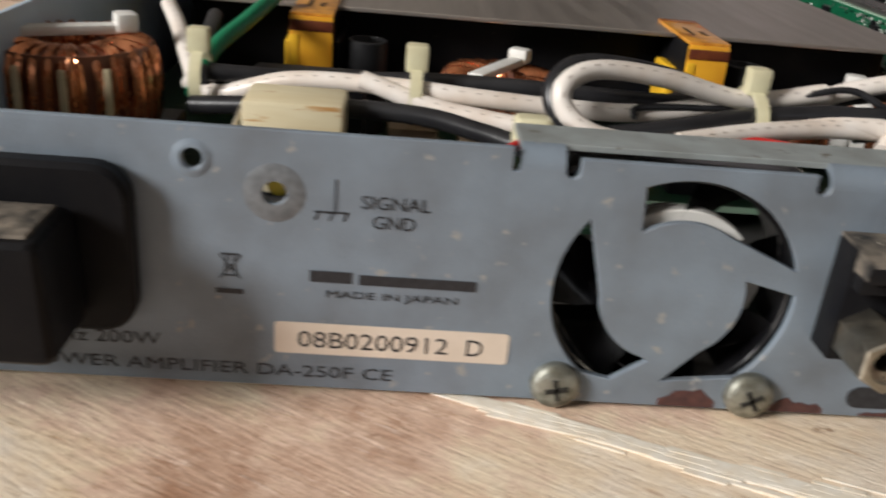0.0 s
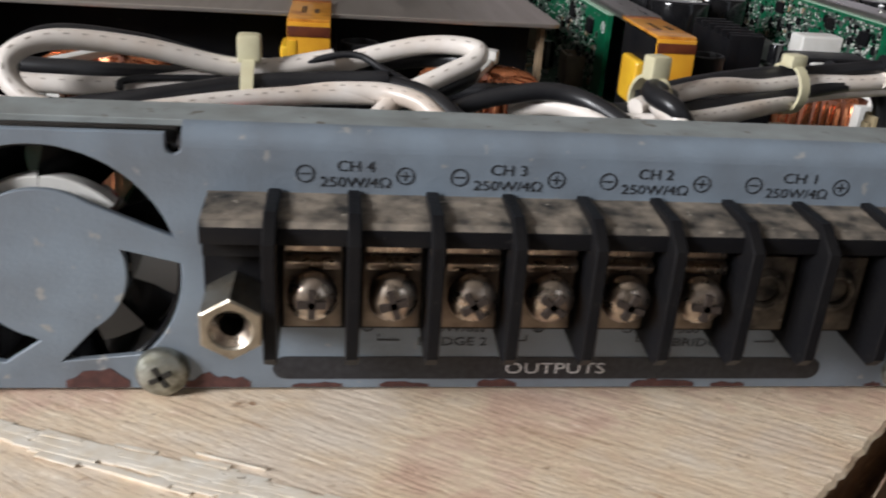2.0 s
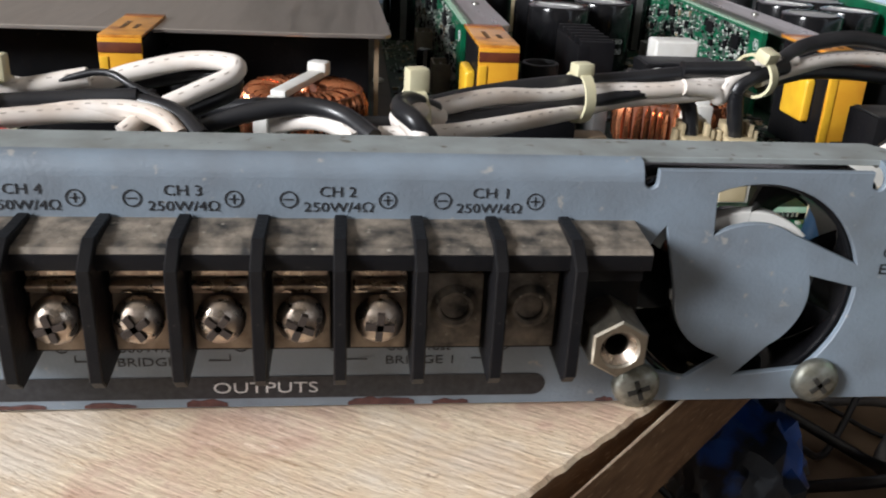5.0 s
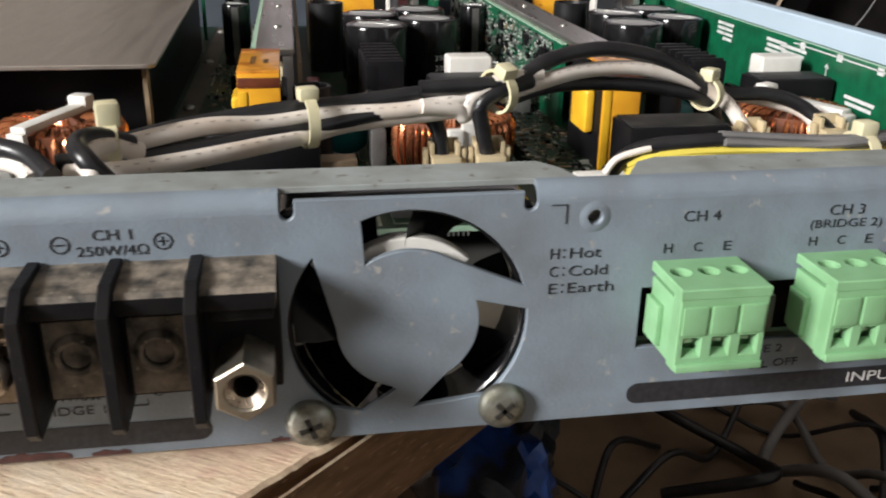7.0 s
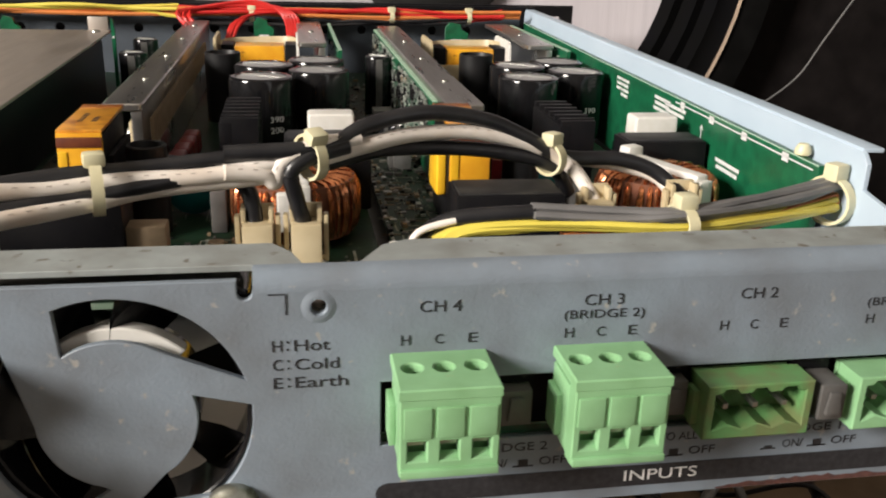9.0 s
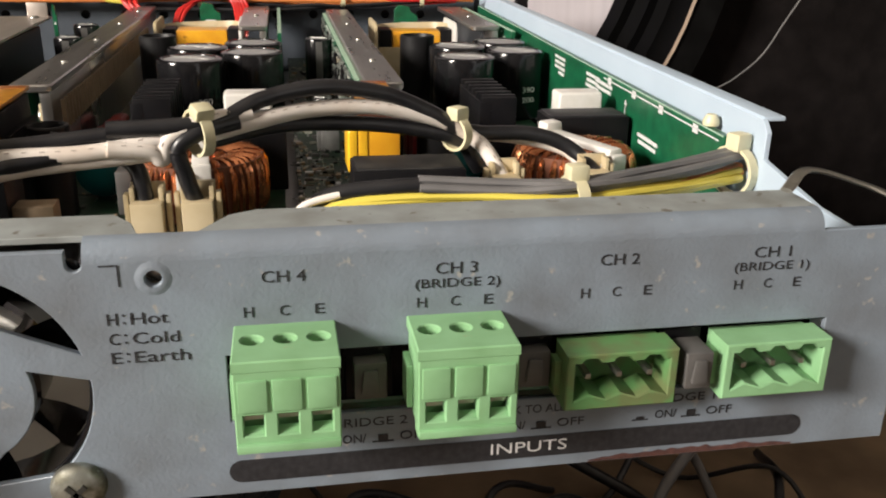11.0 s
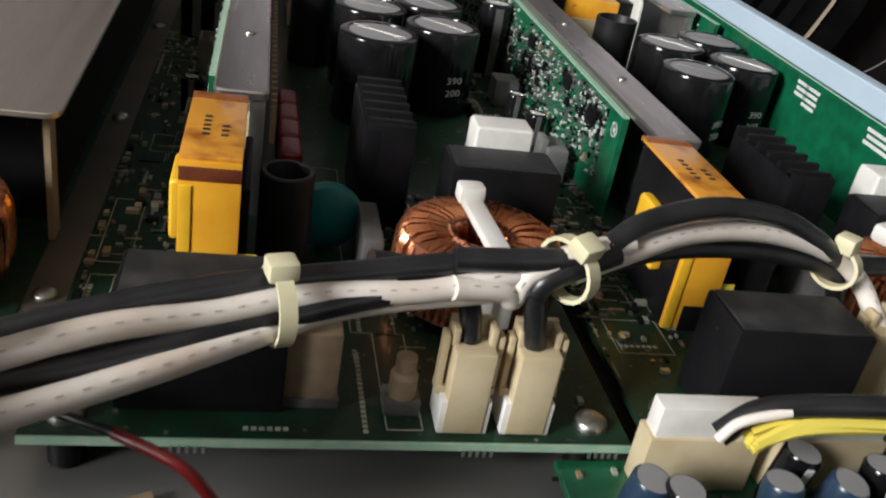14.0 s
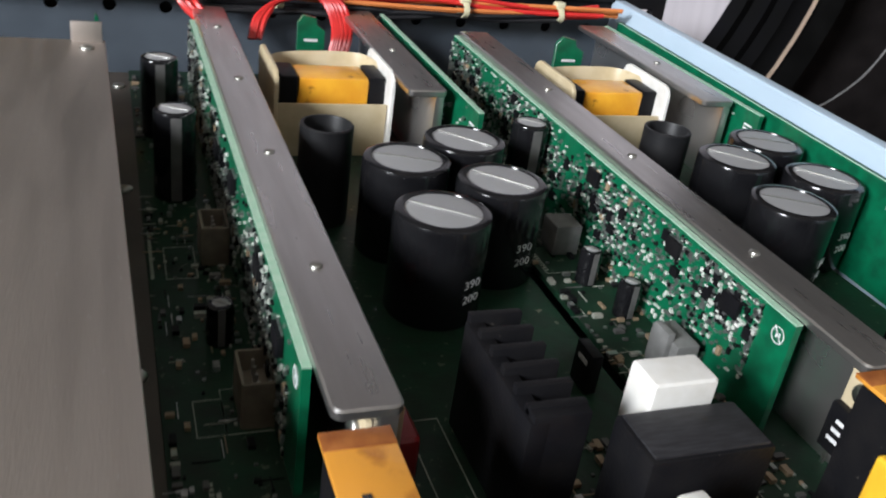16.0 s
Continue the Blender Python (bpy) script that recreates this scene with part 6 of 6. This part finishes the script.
cable("thin_white_wire", WIRE_W, 0.0008, [(0.2218, 0.0500, 0.0273), (0.2246, 0.0500, 0.0306), (0.2316, 0.0500, 0.0326)], "thin white wire beside the yellow strands")
cable("black_cable", WIRE_B, 0.0019, [(0.2232, 0.0520, 0.0265), (0.2278, 0.0520, 0.0307), (0.2341, 0.0510, 0.0328), (0.2481, 0.0500, 0.0338)], B_LABEL)
ribbon("grey_wires", WIRE_G, 0.0009, [(0.2475, 0.0500, 0.0341), (0.2662, 0.0490, 0.0334), (0.2790, 0.0470, 0.0339), (0.2969, 0.0520, 0.0339), (0.3117, 0.0570, 0.0348), (0.3237, 0.0610, 0.0362)], 6, "bundle of thin grey wires tied over the boards")
ribbon("yellow_wires", WIRE_Y, 0.0008, [(0.2270, 0.0500, 0.0271), (0.2328, 0.0500, 0.0304), (0.2423, 0.0500, 0.0315), (0.2565, 0.0490, 0.0315), (0.2789, 0.0460, 0.0313), (0.2988, 0.0520, 0.0300), (0.3233, 0.0610, 0.0305)], 9, "bundle of thin yellow wires tied over the boards")
ribbon("orange_wires", WIRE_O, 0.0008, [(0.2546, 0.0500, 0.0283), (0.2696, 0.0500, 0.0286), (0.2813, 0.0480, 0.0297), (0.2994, 0.0530, 0.0296), (0.3239, 0.0620, 0.0318)], 6, "thin orange wires under the yellow bundle")
cable("thin_black_wire", WIRE_B, 0.0007, [(0.1150, 0.0680, 0.0270), (0.1220, 0.0600, 0.0266), (0.1310, 0.0540, 0.0268), (0.1400, 0.0500, 0.0265)], "thin black wire crossing behind the panel")
cable("red_wire", RED_D, 0.0008, [(0.1398, 0.0500, 0.0265), (0.1450, 0.0470, 0.0262), (0.1490, 0.0450, 0.0250), (0.1530, 0.0440, 0.0200)], "thin red wire crossing behind the panel")


def cable_tie(x, y, z, head_z, ry=0.0055, rz=0.0050, turn=0.0, lean=0.0):
    """A nylon band round a bundle that runs along x, with its square head on top."""
    ob = thing("cable_tie", "yellowed nylon cable tie round the cables", "cable tie", (x, y, z), "cable ties")
    ob.matrix_world = pose(x, y, z, lean, 0, turn)
    n = 20
    bm = bmesh.new()
    rows = []
    for k in range(n):
        a = 2 * math.pi * k / n
        c, s = math.cos(a), math.sin(a)
        rows.append([bm.verts.new((dx, (ry + t) * c, (rz + t) * s)) for dx, t in ((-0.0012, 0), (0.0012, 0), (0.0012, 0.0007), (-0.0012, 0.0007))])
    for k in range(n):
        a, b = rows[k], rows[(k + 1) % n]
        for i in range(4):
            bm.faces.new((a[i], a[(i + 1) % 4], b[(i + 1) % 4], b[i]))
    bmesh.ops.recalc_face_normals(bm, faces=bm.faces)
    part("band", bm, TIE, ob)
    part("head", box(0.0044, 0.0040, head_z, (0, -0.0005, rz - 0.0005), 0.0008, 2), TIE, ob)
    return ob


cable_tie(-0.0690, 0.0600, 0.0330, 0.0052, 0.0055, 0.0058)
cable_tie(-0.0250, 0.0540, 0.0345, 0.0055, 0.0062, 0.0052)
cable_tie(0.0418, 0.0490, 0.0360, 0.0054, 0.0075, 0.0054)
cable_tie(0.1212, 0.0478, 0.0360, 0.0050, 0.0058, 0.0054, 15)
cable_tie(0.1590, 0.0655, 0.0365, 0.0030, 0.0052, 0.0052, 15)
cable_tie(0.2030, 0.0735, 0.0405, 0.0030, 0.0050, 0.0044, 30, 20)
cable_tie(0.2630, 0.0910, 0.0350, 0.0034, 0.0040, 0.0038, 35)
cable_tie(0.2800, 0.0480, 0.0318, 0.0038, 0.0050, 0.0030, 5)
cable_tie(0.3215, 0.0600, 0.0320, 0.0042, 0.0055, 0.0052, 20)
solo("nylon_clip", box(0.0070, 0.0050, 0.0060, (0, 0, 0), 0.0015, 3), TIE, "yellowed nylon clip head behind the panel", "clip", (-0.0042, 0.0300, 0.0325))
# strands at the left of the supply
cable("white_cable", WIRE_W, 0.0019, [(-0.0850, 0.100, 0.040), (-0.0790, 0.085, 0.0375), (-0.0740, 0.070, 0.035), (-0.0700, 0.060, 0.032)], W_LABEL)
cable("black_cable", WIRE_B, 0.0019, [(-0.0740, 0.100, 0.038), (-0.0715, 0.080, 0.037), (-0.0700, 0.066, 0.034), (-0.0680, 0.058, 0.031)], B_LABEL)
cable("green_wire", mat("green_sheath", (0.01, 0.22, 0.10), 0.4), 0.0019, [(-0.0600, 0.110, 0.043), (-0.0640, 0.090, 0.040), (-0.0690, 0.070, 0.036), (-0.0700, 0.058, 0.030)], "green earth wire hanging into the cable bundle")
cable("red_wire", WIRE_R, 0.0008, [(0.0300, 0.0350, 0.0335), (0.0400, 0.0380, 0.0345), (0.0520, 0.0370, 0.0335)], "thin red wire under a cable tie")
cable("red_wire", WIRE_R, 0.0008, [(-0.0120, 0.0080, 0.0385), (-0.0080, 0.0120, 0.0390), (-0.0030, 0.0200, 0.0360)], "thin red wire under a cable tie")

# far harness along the front plate
random.seed(31)
for m, name, count, x0, x1, z in ((WIRE_O, "orange_wires", 5, -0.100, 0.330, 0.0425), (WIRE_Y, "yellow_wires", 4, -0.100, 0.140, 0.0440), (WIRE_R, "red_wires", 5, 0.140, 0.320, 0.0430), (WIRE_B, "black_wires", 3, 0.150, 0.300, 0.0380)):
    ob = thing(name, "loose thin wires along the front plate", "wires")
    for k in range(count):
        pts = [(x0 + (x1 - x0) * u, 0.392 + random.gauss(0, 0.0025), z + random.gauss(0, 0.0014)) for u in (0, 0.2, 0.4, 0.6, 0.8, 1.0)]
        part("wire", sweep(pts, 0.0010, 6, 6), m, ob)
ob = thing("red_wire_loops", "looped bundle of red wires above the boards", "wires")
for k in range(6):
    d = random.gauss(0, 0.0020)
    pts = [(0.150 + d, 0.375, 0.034), (0.142 + d, 0.382, 0.040 + 0.0006 * k), (0.152, 0.388 + d * 0.5, 0.0455), (0.180, 0.390, 0.0465 + 0.0005 * k), (0.196 + d, 0.386, 0.0435), (0.200 + d, 0.378, 0.034), (0.198 + d, 0.374, 0.024)]
    part("wire", sweep(pts, 0.0010, 6, 6), WIRE_R, ob)
ob = thing("red_wire_loops", "looped bundle of red wires above the boards", "wires")
for k in range(4):
    d = random.gauss(0, 0.0018)
    part("wire", sweep([(0.166 + d, 0.374, 0.030), (0.170 + d, 0.380, 0.038), (0.184, 0.388 + d, 0.0430), (0.215, 0.390, 0.0440)], 0.0010, 6, 6), WIRE_R, ob)
for x in (0.0420, 0.1790, 0.2560, 0.3000):
    cable_tie(x, 0.391, 0.0415, 0.0030, 0.0042, 0.0030)

# ---- below the table and behind the amplifier ----
low = thing("low_shelf", "dusty brown board lying under the table edge", "shelf", (0.46, 0.12, -0.2600))
part("board", box(0.9, 1.1, 0.02, (0, 0, 0), 0.002), mat("dusty_brown_board", (0.26, 0.18, 0.11), 0.8, 0, (0.12, 0.08, 0.05), 16, bump=0.4, bump_scale=120), low)
for x, y in ((-0.38, -0.48), (0.38, -0.48), (-0.38, 0.45), (0.38, 0.45)):
    part("leg", box(0.04, 0.04, 0.49, (x, y, -0.49), 0.002), WOOD, low)
random.seed(77)
for k in range(26):
    x, y = random.uniform(0.14, 0.55), random.uniform(0.02, 0.45)
    r = random.choice((0.0022, 0.0028, 0.0035, 0.0016))
    a = random.uniform(0, 6.28)
    pts = []
    z = -0.240 + r
    for i in range(7):
        a += random.gauss(0, 0.7)
        pts.append((x, y, z + (0.012 + 0.02 * random.random()) * (i % 2) + r))
        x, y = x + 0.055 * math.cos(a), y + 0.055 * math.sin(a)
    pts[0] = (*pts[0][:2], z)
    cable("loose_cable", WIRE_B if k % 5 else WIRE_G, r, pts, "loose dark cable tangled on the low board")
bag = bmesh.new()
line = spline([(0.230, 0.120, -0.036), (0.208, 0.052, -0.036), (0.193, 0.028, -0.037), (0.180, 0.012, -0.046), (0.166, -0.004, -0.064), (0.154, -0.017, -0.105), (0.152, -0.020, -0.170), (0.157, -0.015, -0.232)], 10)
rings = []
for i, p in enumerate(line):
    r = 0.0140 * (0.75 + 0.25 * math.sin(i * 0.35 + 1))
    d = (line[min(i + 1, len(line) - 1)] - line[max(i - 1, 0)]).normalized()
    sd = d.cross(Vector((0, 0, 1))).normalized()
    up = sd.cross(d)
    ring = []
    for k in range(28):
        a = 2 * math.pi * k / 28
        rr = r * (1 + 0.35 * noise.noise(Vector((i * 0.5, k * 0.7, 3.1))) + 0.22 * noise.noise(Vector((i * 1.3, k * 2.1, 7.7))))
        ring.append(bag.verts.new(p + (math.cos(a) * sd + math.sin(a) * up) * rr))
    rings.append(ring)
for a, b in zip(rings, rings[1:]):
    for k in range(28):
        bag.faces.new((a[k], a[(k + 1) % 28], b[(k + 1) % 28], b[k]))
bag.faces.new(rings[0]), bag.faces.new(rings[-1])
bmesh.ops.recalc_face_normals(bag, faces=bag.faces)
solo("blue_bag", bag, BLUEBAG, "crumpled blue and dark plastic bag slung under the table edge", "bag")

sp = thing("loudspeaker", "large black loudspeaker with a pale grey cone behind the amplifier", "loudspeaker", (0.293, 0.470, 0.092))
cone_mat = mat("pale_ribbed_cone", (0.50, 0.47, 0.50), 0.7, 0, (0.44, 0.41, 0.44), 12, bump=0.35, bump_scale=90, stretch=(14, 1, 0.7))
face = pose(0, 0, 0, 90)
part("cabinet", box(0.96, 0.40, 1.10, (0.23, 0.214, -0.842), 0.006), mat("black_carpet", (0.008, 0.007, 0.007), 0.95, 0, (0.014, 0.012, 0.012), 60, bump=0.9, bump_scale=400, spec=0.03), sp)
part("cone", lathe([(0.160, 0.010), (0.120, 0.000), (0.057, -0.010)], 72, face), cone_mat, sp, "pale grey ribbed paper cone")
part("dust_cap", lathe([(0.063, -0.009), (0.054, 0.003), (0.033, 0.010), (0, 0.012)], 48, face), mat("black_dust_cap", (0.012, 0.012, 0.012), 0.6, 0, (0.02, 0.02, 0.02), 40), sp)
part("surround", lathe([(0.158, 0.010), (0.165, 0.014), (0.172, 0.011), (0.180, 0.014), (0.187, 0.011), (0.195, 0.013), (0.203, 0.010), (0.2105, 0.011), (0.212, 0.0)], 72, face), mat("dark_rubber", (0.006, 0.006, 0.007), 0.9, 0, (0.006, 0.006, 0.006), 50, bump=0.2, spec=0.02), sp, "ribbed dark rubber surround")
part("gasket", lathe([(0.2105, 0.010), (0.2130, 0.012), (0.2145, 0.0)], 72, face), mat("tan_gasket", (0.30, 0.22, 0.16), 0.7), sp, "thin tan gasket line")
part("basket_rim", lathe([(0.2145, 0.010), (0.234, 0.010), (0.238, 0.0)], 72, face), mat("black_rim", (0.004, 0.004, 0.004), 0.9, 0, (0.007, 0.007, 0.007), 70, spec=0.03), sp)
cable("speaker_lead", WIRE_G, 0.0006, [(0.5859, 0.455, 0.0579), (0.5762, 0.455, 0.0427), (0.5632, 0.455, 0.0215), (0.5501, 0.455, -0.0001), (0.5314, 0.455, -0.0161), (0.5155, 0.455, -0.0241)], "thin grey lead hanging in front of the loudspeaker")
